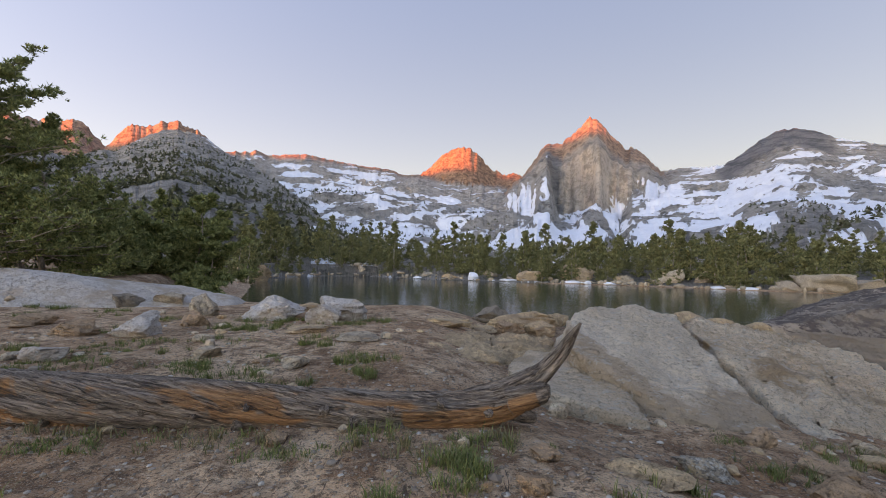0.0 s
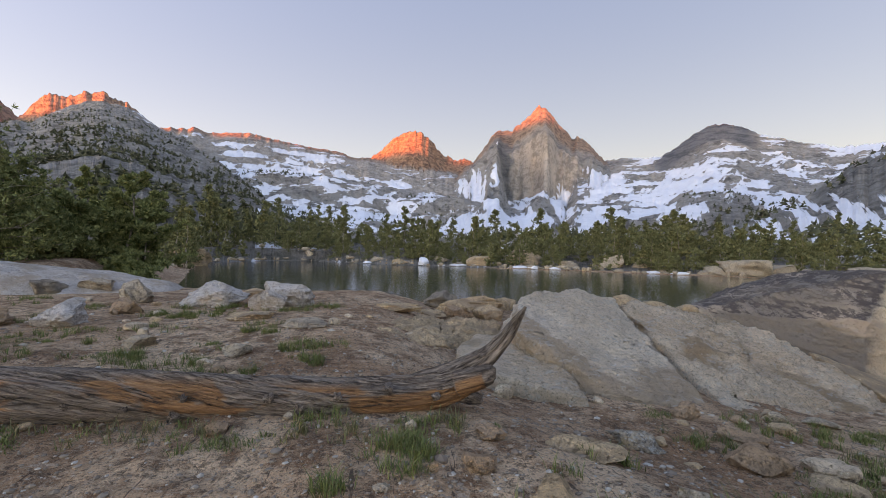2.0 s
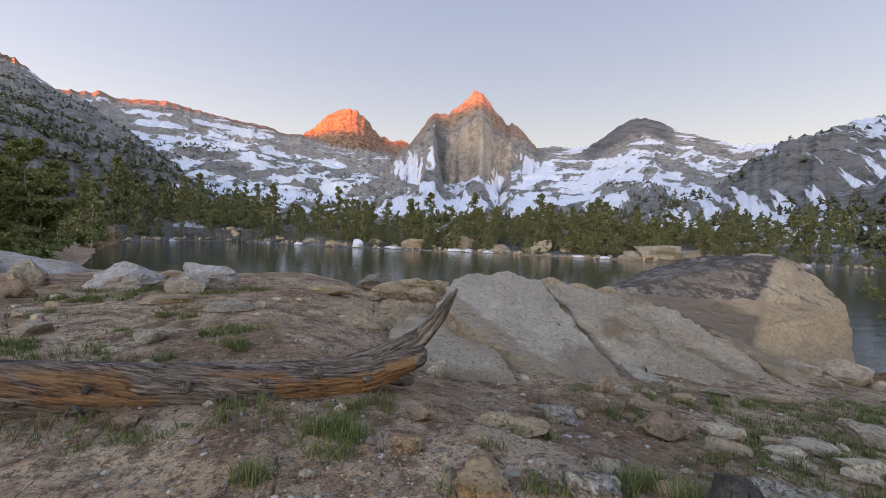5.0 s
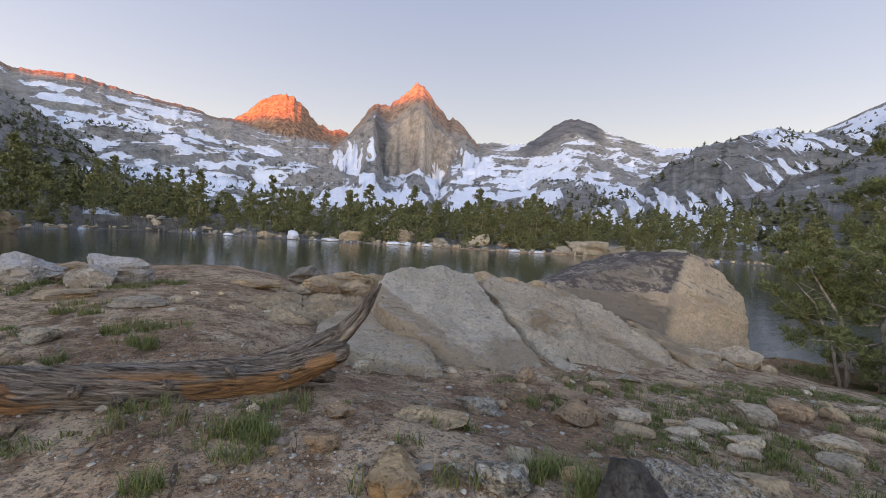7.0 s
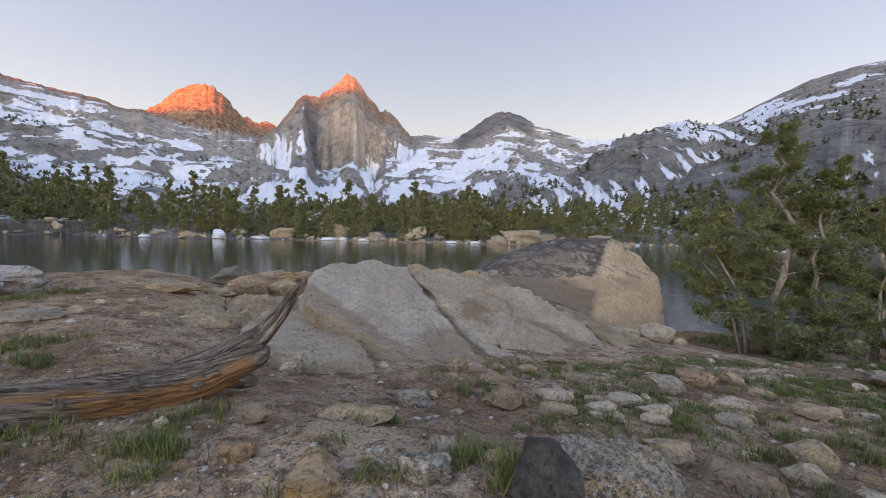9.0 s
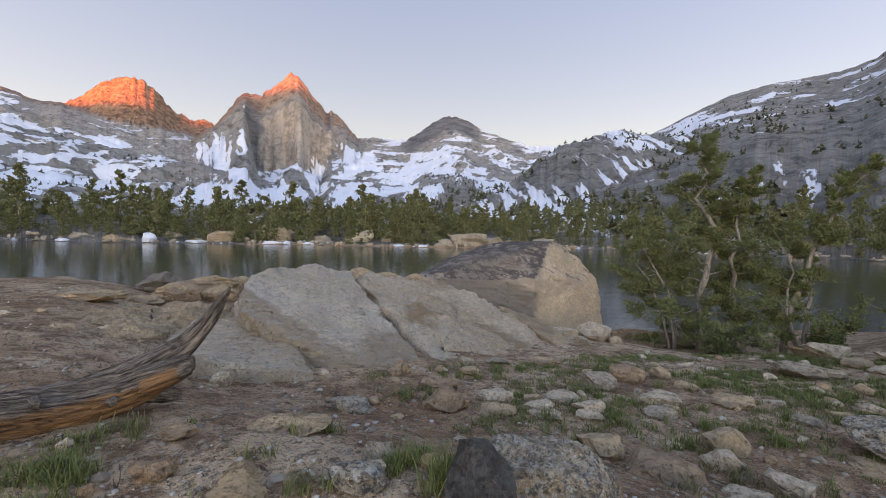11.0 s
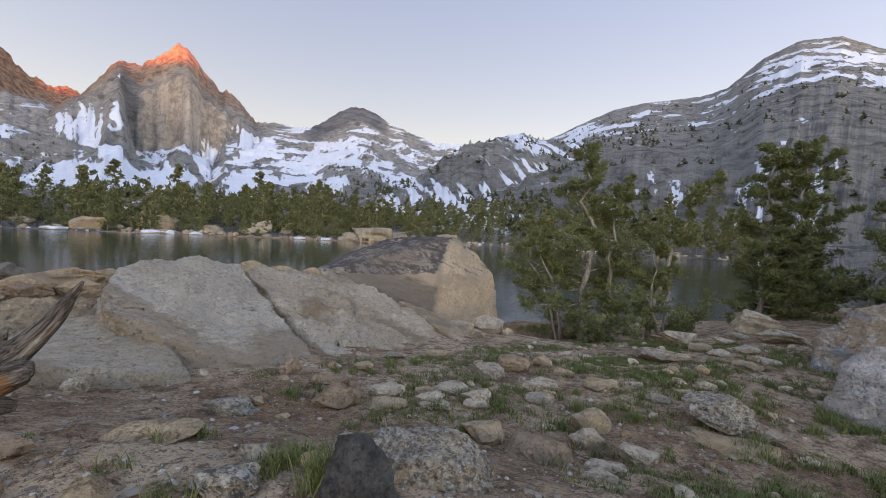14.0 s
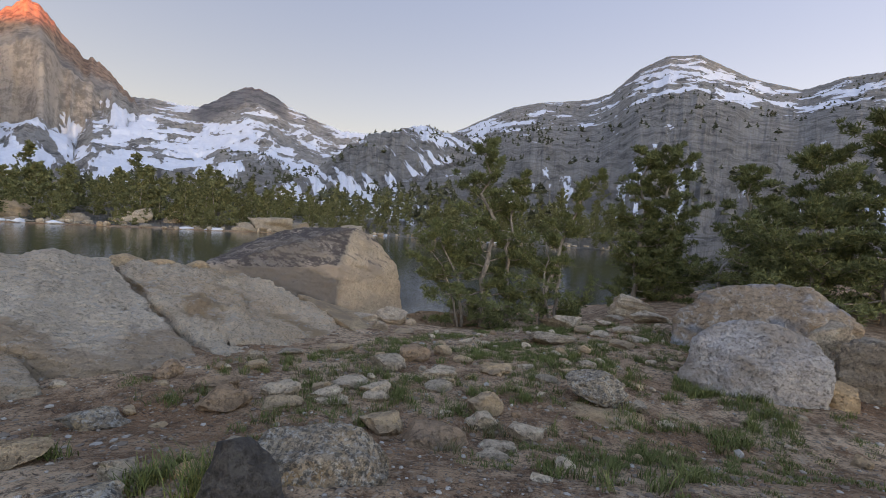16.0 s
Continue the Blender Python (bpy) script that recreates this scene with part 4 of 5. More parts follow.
ROCKS = {
    "p": [(-4.59, 6.73, 0.70, 0.55, 0.38, 34), (-4.49, 5.06, 0.48, 0.4, 0.18, 42), (-3.35, 8.99, 1.26, 0.78, 0.45, 20), (-2.23, 8.42, 0.66, 0.5, 0.36, 15), (-1.95, 8.85, 0.95, 0.72, 0.48, 12)],
    "w": [(-3.37, 6.38, 0.31, 0.25, 0.12, 28), (1.19, 4.6, 0.23, 0.18, 0.16, -15), (0.15, 2.83, 0.08, 0.07, 0.08, -3), (3.32, 3.02, 0.37, 0.26, 0.16, -44),
          (4.02, 2.78, 0.38, 0.26, 0.12, -52), (3.93, 2.39, 0.32, 0.23, 0.16, -55), (3.49, 2.55, 0.34, 0.23, 0.06, -50), (3.85, 1.21, 0.3, 0.21, 0.19, -69),
          (3.88, 0.83, 0.31, 0.25, 0.15, -75), (3.37, 0.9, 0.25, 0.2, 0.05, -72), (4.89, 2.19, 0.39, 0.24, 0.13, -63), (10.9, 2.28, 1.0, 0.8, 0.46, -77),
          (6.03, 1.52, 0.24, 0.19, 0.07, -74), (9.16, 5.9, 0.81, 0.65, 0.49, -56), (8.54, 6.33, 0.83, 0.67, 0.21, -52), (9.37, 5.43, 0.3, 0.24, 0.22, -59),
          (14.51, 5.25, 1.46, 0.87, 0.28, -69), (10.77, 1.32, 0.4, 0.32, 0.19, -82), (11.43, 0.43, 0.85, 0.59, 0.35, -87), (9.7, 0.78, 0.4, 0.32, 0.18, -85),
          (10.97, -2.62, 0.89, 0.53, 0.51, -103), (9.03, -2.33, 0.21, 0.15, 0.35, -104), (4.97, -0.16, 0.18, 0.15, 0.06, -90), (5.15, -1.1, 0.11, 0.09, 0.04, -101),
          (6.72, 0.87, 0.29, 0.23, 0.13, -80), (8.98, 0.43, 0.45, 0.36, 0.12, -86), (9.33, 1.16, 0.4, 0.32, 0.16, -81), (3.52, 0.93, 0.29, 0.23, 0.07, -70),
          (3.45, 3.11, 0.26, 0.18, 0.13, -48), (3.52, 2.67, 0.34, 0.24, 0.11, -53), (3.86, 2.31, 0.26, 0.18, 0.11, -58), (5.3, 2.39, 0.36, 0.25, 0.1, -65),
          (4.66, 2.01, 0.2, 0.14, 0.09, -66)],
    "g": [(-2.77, 5.31, 0.34, 0.27, 0.15, 28), (-6.62, 10.88, 0.69, 0.55, 0.45, 31), (-4.94, 9.32, 0.59, 0.53, 0.58, 28), (-1.23, 6.55, 0.66, 0.46, 0.15, 11),
          (-1.61, 4.95, 0.31, 0.25, 0.14, 18), (-4.8, 5.02, 0.22, 0.18, 0.1, 44), (-7.83, 13.12, 0.56, 0.45, 0.48, 31), (-3.01, 4.13, 0.25, 0.2, 0.08, 36),
          (-0.66, 3.06, 0.08, 0.07, 0.06, 12), (1.47, 1.97, 0.17, 0.14, 0.13, -29), (4.03, 4.27, 0.24, 0.2, 0.14, -40), (4.63, 4.32, 0.35, 0.28, 0.1, -44),
          (4.94, 2.97, 0.49, 0.4, 0.22, -56), (4.55, 2.02, 0.3, 0.24, 0.13, -63), (5.65, 1.14, 0.33, 0.23, 0.1, -77), (8.31, 1.81, 0.92, 0.55, 0.27, -77),
          (7.95, 5.34, 0.38, 0.31, 0.24, -54), (11.95, 1.26, 0.51, 0.41, 0.19, -83), (14.51, -4.1, 0.85, 0.6, 0.33, -105), (5.18, 0.1, 0.22, 0.18, 0.12, -86),
          (-0.01, 2.15, 0.08, 0.06, 0.03, 1), (-0.02, 2.14, 0.09, 0.07, 0.04, 4)],
    "s2": [(-7.31, 10.45, 0.66, 0.53, 0.41, 35), (1.33, 11.71, 1.02, 0.92, 0.6, -6)],
    "b": [(-4.34, 7.89, 0.48, 0.38, 0.33, 29), (-6.91, 7.6, 0.66, 0.53, 0.26, 42), (-5.47, 6.72, 0.61, 0.49, 0.31, 39), (1.47, 9.86, 0.72, 0.65, 0.43, -8),
          (3.44, 11.46, 0.54, 0.49, 0.36, -17), (-1.05, 2.91, 0.15, 0.12, 0.08, 20), (2.92, 4.12, 0.26, 0.21, 0.2, -35), (0.64, 2.68, 0.18, 0.14, 0.07, -6),
          (0.49, 2.3, 0.2, 0.16, 0.09, -3), (2.8, 3.11, 0.45, 0.41, 0.20, -37), (3.04, 3.53, 0.39, 0.31, 0.12, -37), (5.63, 3.0, 0.45, 0.36, 0.25, -60),
          (14.15, 7.18, 2.54, 1.78, 0.71, -62), (0.24, 2.29, 0.07, 0.05, 0.06, -2), (0.64, 2.73, 0.2, 0.16, 0.07, -10)],
    "t": [(-3.23, 10.8, 0.66, 0.53, 0.22, 17), (-2.16, 7.25, 0.71, 0.5, 0.14, 17), (-9.32, 9.63, 0.43, 0.34, 0.3, 44), (1.96, 10.88, 1.75, 1.24, 0.60, -10),
          (3.05, 11.94, 0.63, 0.5, 0.43, -14), (2.18, 10.0, 0.72, 0.65, 0.44, -12), (0.11, 9.0, 1.05, 0.53, 0.16, -1), (0.82, 9.51, 0.7, 0.49, 0.2, -5),
          (-2.2, 2.98, 0.1, 0.08, 0.05, 36), (1.2, 2.59, 0.48, 0.29, 0.08, -25), (4.16, 4.44, 0.22, 0.18, 0.1, -43), (3.74, 3.89, 0.24, 0.19, 0.12, -44),
          (3.68, 2.86, 0.19, 0.15, 0.12, -48), (3.14, 2.79, 0.35, 0.25, 0.07, -44),
          (6.21, 2.86, 0.28, 0.22, 0.2, -63), (3.24, 1.8, 0.36, 0.25, 0.18, -57), (4.18, 1.31, 0.34, 0.27, 0.24, -70), (5.49, 1.74, 0.41, 0.29, 0.15, -70),
          (6.19, 1.04, 0.3, 0.21, 0.09, -79), (7.58, 1.09, 0.2, 0.16, 0.17, -81), (5.79, 2.33, 0.28, 0.22, 0.1, -66), (8.05, 4.79, 0.43, 0.34, 0.12, -58),
          (5.4, 4.15, 0.38, 0.3, 0.12, -50), (9.95, 1.54, 0.46, 0.37, 0.14, -80), (5.12, -1.55, 0.14, 0.11, 0.13, -106), (8.37, 0.64, 0.43, 0.35, 0.14, -84)],
    "l2": [(1.98, 3.4, 0.46, 0.32, 0.18, -30)],
    "o": [(0.74, 1.88, 0.25, 0.46, 0.15, -16), (7.37, 1.41, 0.18, 0.15, 0.13, -78), (7.29, -1.87, 0.4, 0.28, 0.26, -104), (16.3, -4.46, 0.69, 0.56, 0.56, -105)],
    "l": [(1.25, 1.77, 0.29, 0.23, 0.14, -26), (5.23, 0.52, 0.64, 0.48, 0.42, -83)],
    "o2": [(1.66, 1.75, 0.17, 0.12, 0.1, -35), (4.75, 0.35, 0.7, 0.6, 0.05, -82)],
    "b2": [(3.36, 1.38, 0.53, 0.42, 0.19, -64)],
    "s3": [(15.3, 6.35, 2.4, 1.7, 1.0, -66)],
    "w2": [(12.95, 0.98, 1.2, 0.84, 0.75, -85)],
    "g2": [(8.19, -2.54, 0.71, 0.57, 0.81, -107)],
}


def ball(level):
    bm = bmesh.new()
    bmesh.ops.create_icosphere(bm, subdivisions=level, radius=1.0)
    pts = np.array([v.co[:] for v in bm.verts])
    faces = [tuple(v.index for v in f.verts) for f in bm.faces]
    bm.free()
    return pts, faces


BALLS = {n: ball(n) for n in (1, 2, 3, 4, 5)}


def solid_noise(p, scale, seed):
    """Cheap smooth noise over points in space."""
    x, y, z = p[:, 0] * scale, p[:, 1] * scale, p[:, 2] * scale
    return (value(x + 3.1 * z, y - 1.7 * z, seed) + value(y * 1.3 + 9, z * 1.6 + 0.7 * x, seed + 1) + value(z * 1.4 - 5, x * 1.2 - 0.6 * y, seed + 2)) / 3


def rock_shape(seed, w, d, h, soft=0.1, cuts=10, level=3, rough=0.05, keep=(0.48, 0.86)):
    """A cut and weathered stone, its foot sunk below z = 0."""
    rnd = random.Random(seed)
    pts, faces = BALLS[level]
    p = pts.copy()
    for _ in range(cuts):
        n = Vector((rnd.gauss(0, 1), rnd.gauss(0, 1), rnd.choice((rnd.gauss(0, 0.35), rnd.gauss(1.2, 0.5))))).normalized()
        limit = rnd.uniform(*keep)
        over = p @ np.array(n) - limit
        p = p - np.outer(np.maximum(over, 0) * (1 - 0.5 * soft), np.array(n))
    p += pts * (rough * 1.8 * solid_noise(pts, 1.8, seed) + rough * 1.2 * solid_noise(pts, 4.3, seed + 7))[:, None]
    if level >= 3:
        p += pts * (0.6 * rough * solid_noise(pts, 10.0, seed + 17) + 0.5 * rough * np.round(2.5 * solid_noise(pts, 3.1, seed + 27)))[:, None]
    turn = np.arctan2(pts[:, 1], pts[:, 0])
    p[:, :2] *= (1 + 0.22 * value(np.cos(turn) * 1.3 + seed, np.sin(turn) * 1.3, seed + 33) + 0.10 * value(np.cos(turn) * 3.1 + seed, np.sin(turn) * 3.1, seed + 35))[:, None]
    low, high = p.min(0), p.max(0)
    p = (p - (low + high) / 2) / (high - low)
    return p * [w, d, h * 1.35] + [0, 0, h * (0.675 - 0.35)], faces


def place_rocks():
    seed = 300
    for kind, rows in ROCKS.items():
        mat, label, soft, cuts = ROCK_KINDS[kind]
        for x, y, w, d, h, turn in rows:
            seed += 1
            level = 4 if w > 0.55 or math.hypot(x, y) < 3.2 else 3
            shape = rock_shape(seed, w, d * 1.1, h * (0.98 if kind == "p" else 0.76), soft, cuts, level, 0.055, (0.40, 0.72))
            ob = part("boulder" if w > 1.0 else "rock", shape, ROCK_MATS[mat], crisp=24)
            ob.matrix_world = Matrix.Translation(on_ground(x, y)) @ Matrix.Rotation(radians(turn), 4, "Z")
            tagged(ob, label, "boulder" if w > 1.0 else "rock")


def hull_rock(name, corners, material, edge, seed, round_off=2, bumps=0.04, scale=1.2, fine=0.018, crisp=0, step=0.0):
    """A rock from the hull of its corners, worn round and roughened."""
    bm = bmesh.new()
    for c in corners:
        bm.verts.new(c)
    res = bmesh.ops.convex_hull(bm, input=bm.verts)
    bmesh.ops.delete(bm, geom=list({g for g in res["geom_interior"] + res["geom_unused"] if isinstance(g, bmesh.types.BMVert)}), context="VERTS")
    for _ in range(9):
        long = [e for e in bm.edges if e.calc_length() > edge]
        if not long:
            break
        bmesh.ops.subdivide_edges(bm, edges=long, cuts=1)
        bmesh.ops.triangulate(bm, faces=bm.faces)
    for _ in range(round_off):
        bmesh.ops.smooth_vert(bm, verts=bm.verts, factor=0.5, use_axis_x=True, use_axis_y=True, use_axis_z=True)
    bm.normal_update()
    p = np.array([v.co[:] for v in bm.verts])
    push = bumps * solid_noise(p, scale, seed) + bumps * 0.5 * solid_noise(p, scale * 3.1, seed + 5) + fine * solid_noise(p, scale * 11, seed + 9)
    push += step * np.round(4 * solid_noise(p, scale * 1.7, seed + 13)) + 0.6 * step * np.round(3 * solid_noise(p, scale * 5, seed + 15))
    for v, n in zip(list(bm.verts), push):
        v.co += v.normal * n
    return part(name, bm, material, crisp=crisp)


def big_rocks():
    def drop(points, z):
        return points + [(x, y, z) for x, y, _ in points]

    # the tilted slab beside the log, split by a diagonal crack
    near = [(1.70, 6.0, 0.70), (2.02, 6.75, 0.86), (2.62, 7.45, 0.95), (3.48, 7.81, 0.88), (4.02, 7.74, 0.74), (3.74, 5.99, 0.27), (3.55, 4.60, -0.12), (3.1, 4.44, -0.06), (2.45, 4.55, 0.07), (2.08, 5.15, 0.34), (1.62, 5.62, 0.58)]
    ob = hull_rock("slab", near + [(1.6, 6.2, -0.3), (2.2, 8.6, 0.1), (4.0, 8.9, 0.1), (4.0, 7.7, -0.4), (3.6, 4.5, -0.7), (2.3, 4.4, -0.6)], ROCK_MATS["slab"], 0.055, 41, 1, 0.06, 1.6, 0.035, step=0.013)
    tagged(ob, "big tilted pale granite slab beside a diagonal crack", "rock slab")
    far = [(4.11, 7.62, 0.66), (4.71, 8.03, 0.69), (5.66, 8.04, 0.5), (6.82, 8.13, 0.3), (7.43, 7.2, -0.1), (7.38, 6.26, -0.37), (6.85, 5.19, -0.59), (6.14, 4.85, -0.55), (4.37, 4.56, -0.26), (3.80, 4.56, -0.17), (3.93, 6.01, 0.25)]
    ob = hull_rock("slab", far + [(4.3, 9.0, 0.0), (7.0, 9.2, -0.3), (7.6, 7.0, -0.8), (6.9, 5.1, -1.0), (3.95, 4.5, -0.7), (4.2, 7.6, -0.5)], ROCK_MATS["slab2"], 0.06, 43, 1, 0.11, 1.7, 0.05, step=0.020)
    tagged(ob, "long tan granite slab with rough ledges beside the crack", "rock slab")
    ob = hull_rock("slab", drop([(0.80, 4.92, 0.26), (1.18, 4.72, 0.24), (2.02, 4.36, 0.10), (2.05, 5.2, 0.24), (1.95, 6.2, 0.36), (1.25, 6.5, 0.36), (0.85, 5.8, 0.33)], -0.5), ROCK_MATS["slab2"], 0.055, 45, 0, 0.03, 1.8, 0.018, step=0.008)
    tagged(ob, "flat pale slab sunk behind the log", "rock slab")
    ob = hull_rock("slab", drop([(-0.4, 6.9, 0.30), (0.3, 8.2, 0.34), (1.9, 8.1, 0.26), (2.0, 7.2, 0.10), (1.1, 6.6, 0.14), (0.2, 6.3, 0.26)], -0.3), ROCK_MATS["t"], 0.06, 46, 1, 0.14, 1.7, 0.05, step=0.025)
    tagged(ob, "low tan ledge with a broken edge", "rock slab")
    ob = hull_rock("slab", [(7.3, 6.2, -0.32), (7.0, 5.0, -0.55), (7.9, 5.4, -0.62), (9.2, 6.9, -0.72), (8.6, 7.8, -0.45), (7.6, 7.4, -0.12), (7.3, 6.2, -1.2), (7.0, 5.0, -1.2), (8.0, 5.2, -1.3), (9.6, 7.2, -1.4), (8.4, 8.2, -1.3)], ROCK_MATS["t"], 0.09, 47, 2, 0.06)
    tagged(ob, "low brown rock spur below the slab", "rock slab")
    for k, (x, y, w, h, z) in enumerate(((4.45, 8.15, 0.55, 0.30, 0.5), (5.1, 8.3, 0.6, 0.26, 0.42), (5.75, 8.3, 0.5, 0.26, 0.36))):
        ob = part("rock", rock_shape(700 + k, w, 0.5, h, 0.15, 9, 3), ROCK_MATS["t"])
        ob.location = (x, y, z)
        tagged(ob, "tan rock on the slab's upper edge", "rock")
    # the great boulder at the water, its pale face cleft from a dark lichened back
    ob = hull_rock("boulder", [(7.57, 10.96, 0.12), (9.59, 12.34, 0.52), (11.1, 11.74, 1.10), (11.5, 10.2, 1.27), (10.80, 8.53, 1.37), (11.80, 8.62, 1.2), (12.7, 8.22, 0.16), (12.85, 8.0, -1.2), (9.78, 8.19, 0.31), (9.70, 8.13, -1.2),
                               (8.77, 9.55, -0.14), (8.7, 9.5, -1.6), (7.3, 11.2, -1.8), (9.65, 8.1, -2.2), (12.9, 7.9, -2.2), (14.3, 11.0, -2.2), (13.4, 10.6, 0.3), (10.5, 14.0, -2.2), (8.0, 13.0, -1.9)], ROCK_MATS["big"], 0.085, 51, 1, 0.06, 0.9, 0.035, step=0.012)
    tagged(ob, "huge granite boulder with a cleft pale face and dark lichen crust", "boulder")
    ob = hull_rock("boulder", [(9.12, -0.05, -0.6), (9.0, -1.2, -0.6), (9.0, -2.3, -0.6), (9.4, -2.7, -0.6), (11.0, -2.6, -0.6), (11.0, -0.3, -0.6), (9.32, -0.05, -0.1), (9.70, -0.10, 0.38), (9.82, -0.44, 0.68), (9.89, -0.96, 0.88),
                               (9.95, -1.39, 0.95), (9.84, -2.07, 0.98), (9.7, -2.35, 0.80), (9.42, -2.6, 0.5), (9.4, -0.65, 0.34), (9.15, -1.33, 0.46), (9.15, -1.97, 0.52), (10.8, -1.0, 0.7), (10.8, -2.0, 0.7)], ROCK_MATS["pink"], 0.07, 57, 3, 0.08, 1.6, 0.03, step=0.008)
    tagged(ob, "broad rounded granite boulder with tan sides", "boulder")
    ob = hull_rock("boulder", [(6.80, -0.18, -0.5), (6.40, -0.52, -0.5), (6.30, -1.15, -0.5), (6.5, -1.66, -0.5), (7.7, -0.3, -0.5), (7.8, -1.6, -0.5), (6.84, -0.2, -0.15), (6.92, -0.35, 0.36), (7.11, -0.54, 0.56), (7.19, -0.85, 0.66),
                               (7.17, -1.08, 0.69), (7.12, -1.36, 0.66), (6.99, -1.56, 0.57), (6.75, -1.71, 0.33), (6.59, -0.88, 0.26), (6.54, -1.19, 0.27), (7.6, -0.7, 0.5), (7.7, -1.3, 0.5)], ROCK_MATS["blue"], 0.05, 59, 3, 0.045, 2.0, 0.022, step=0.005)
    tagged(ob, "big rounded blue-grey granite boulder on grass", "boulder")
    ob = hull_rock("rock", [(7.4, -1.9, -0.4), (7.1, -2.6, -0.4), (8.0, -1.9, -0.4), (8.0, -2.7, -0.4), (7.52, -1.93, 0.50), (7.32, -2.3, 0.58), (7.66, -2.16, 0.62), (7.7, -2.6, 0.5)], ROCK_MATS["g"], 0.05, 63, 2, 0.05, 2.5, 0.025)
    tagged(ob, "rough grey granite rock between boulders", "rock")
    ob = hull_rock("rock", [(7.9, -1.60, 0.30), (8.05, -2.3, 0.30), (8.4, -1.7, 0.3), (8.5, -2.3, 0.3), (7.95, -1.7, 0.48), (8.0, -2.1, 0.66), (8.3, -2.0, 0.68), (7.9, -1.6, -0.4), (8.1, -2.3, -0.4), (8.5, -2.0, -0.4)], ROCK_MATS["w"], 0.05, 64, 1, 0.03, 2.5, 0.02)
    tagged(ob, "pale wedge rock resting between two boulders", "rock")
    ob = hull_rock("rock", [(6.84, -1.66, -0.3), (6.7, -1.95, -0.3), (7.1, -1.7, -0.3), (7.0, -2.05, -0.3), (6.84, -1.66, 0.10), (6.86, -1.98, 0.02), (7.05, -1.75, 0.15), (7.05, -2.0, 0.08)], ROCK_MATS["o"], 0.04, 66, 1, 0.02, 4, 0.01)
    tagged(ob, "small orange granite block beside a boulder", "rock")
    # the low slab on the left bank
    ob = hull_rock("slab", [(-12.5, 7.0, 0.2), (-9.0, 9.0, 0.2), (-7.0, 10.2, 0.2), (-5.2, 10.9, 0.2), (-13.0, 9.0, 1.35), (-10.2, 10.2, 1.30), (-9.0, 11.2, 1.10), (-7.1, 12.4, 0.82), (-5.6, 12.2, 0.58), (-14, 13, 0.2), (-9, 15, 0.0), (-5.4, 13.6, 0.0)], ROCK_MATS["blue"], 0.11, 53, 3, 0.10, 0.8, 0.02)
    tagged(ob, "long low grey granite slab on the bank", "rock slab")
    ob = hull_rock("rock", [(-0.18, -0.10, -0.1), (0.19, -0.10, -0.1), (-0.15, 0.14, -0.1), (0.16, 0.14, -0.1), (-0.15, -0.05, 0.13), (-0.11, 0.01, 0.25), (-0.06, -0.05, 0.28), (0.01, 0.08, 0.24), (0.13, 0.05, 0.12), (0.17, -0.04, 0.02), (-0.02, -0.12, 0.08)], ROCK_MATS["s"], 0.03, 55, 0, 0.016, 7, 0.006, 20)
    ob.matrix_world = Matrix.Translation(on_ground(1.65, 1.36)) @ Matrix.Rotation(radians(-48), 4, "Z")
    tagged(ob, "dark wedge-shaped slate stone among grass", "rock")


def lichened_boulder():
    ob = hull_rock("boulder", [(-0.50, -0.24, -0.12), (0.50, -0.20, -0.12), (0.52, 0.26, -0.12), (-0.48, 0.26, -0.12), (-0.44, -0.06, 0.20), (-0.34, -0.20, 0.12), (-0.36, 0.20, 0.24), (0.06, 0.26, 0.29), (0.05, -0.16, 0.24),
                               (0.30, 0.22, 0.25), (0.34, -0.10, 0.20), (0.48, 0.12, 0.10), (0.44, -0.16, 0.04), (-0.10, -0.27, 0.04), (0.15, -0.28, 0.06)], ROCK_MATS["lo"], 0.028, 91, 1, 0.035, 4.0, 0.014, step=0.008)
    ob.matrix_world = Matrix.Translation(on_ground(2.06, 1.36, 0.03)) @ Matrix.Rotation(radians(-50), 4, "Z") @ Matrix.Diagonal((0.74, 0.8, 0.72, 1))
    tagged(ob, "flat-topped lichened boulder with an orange stain", "boulder")


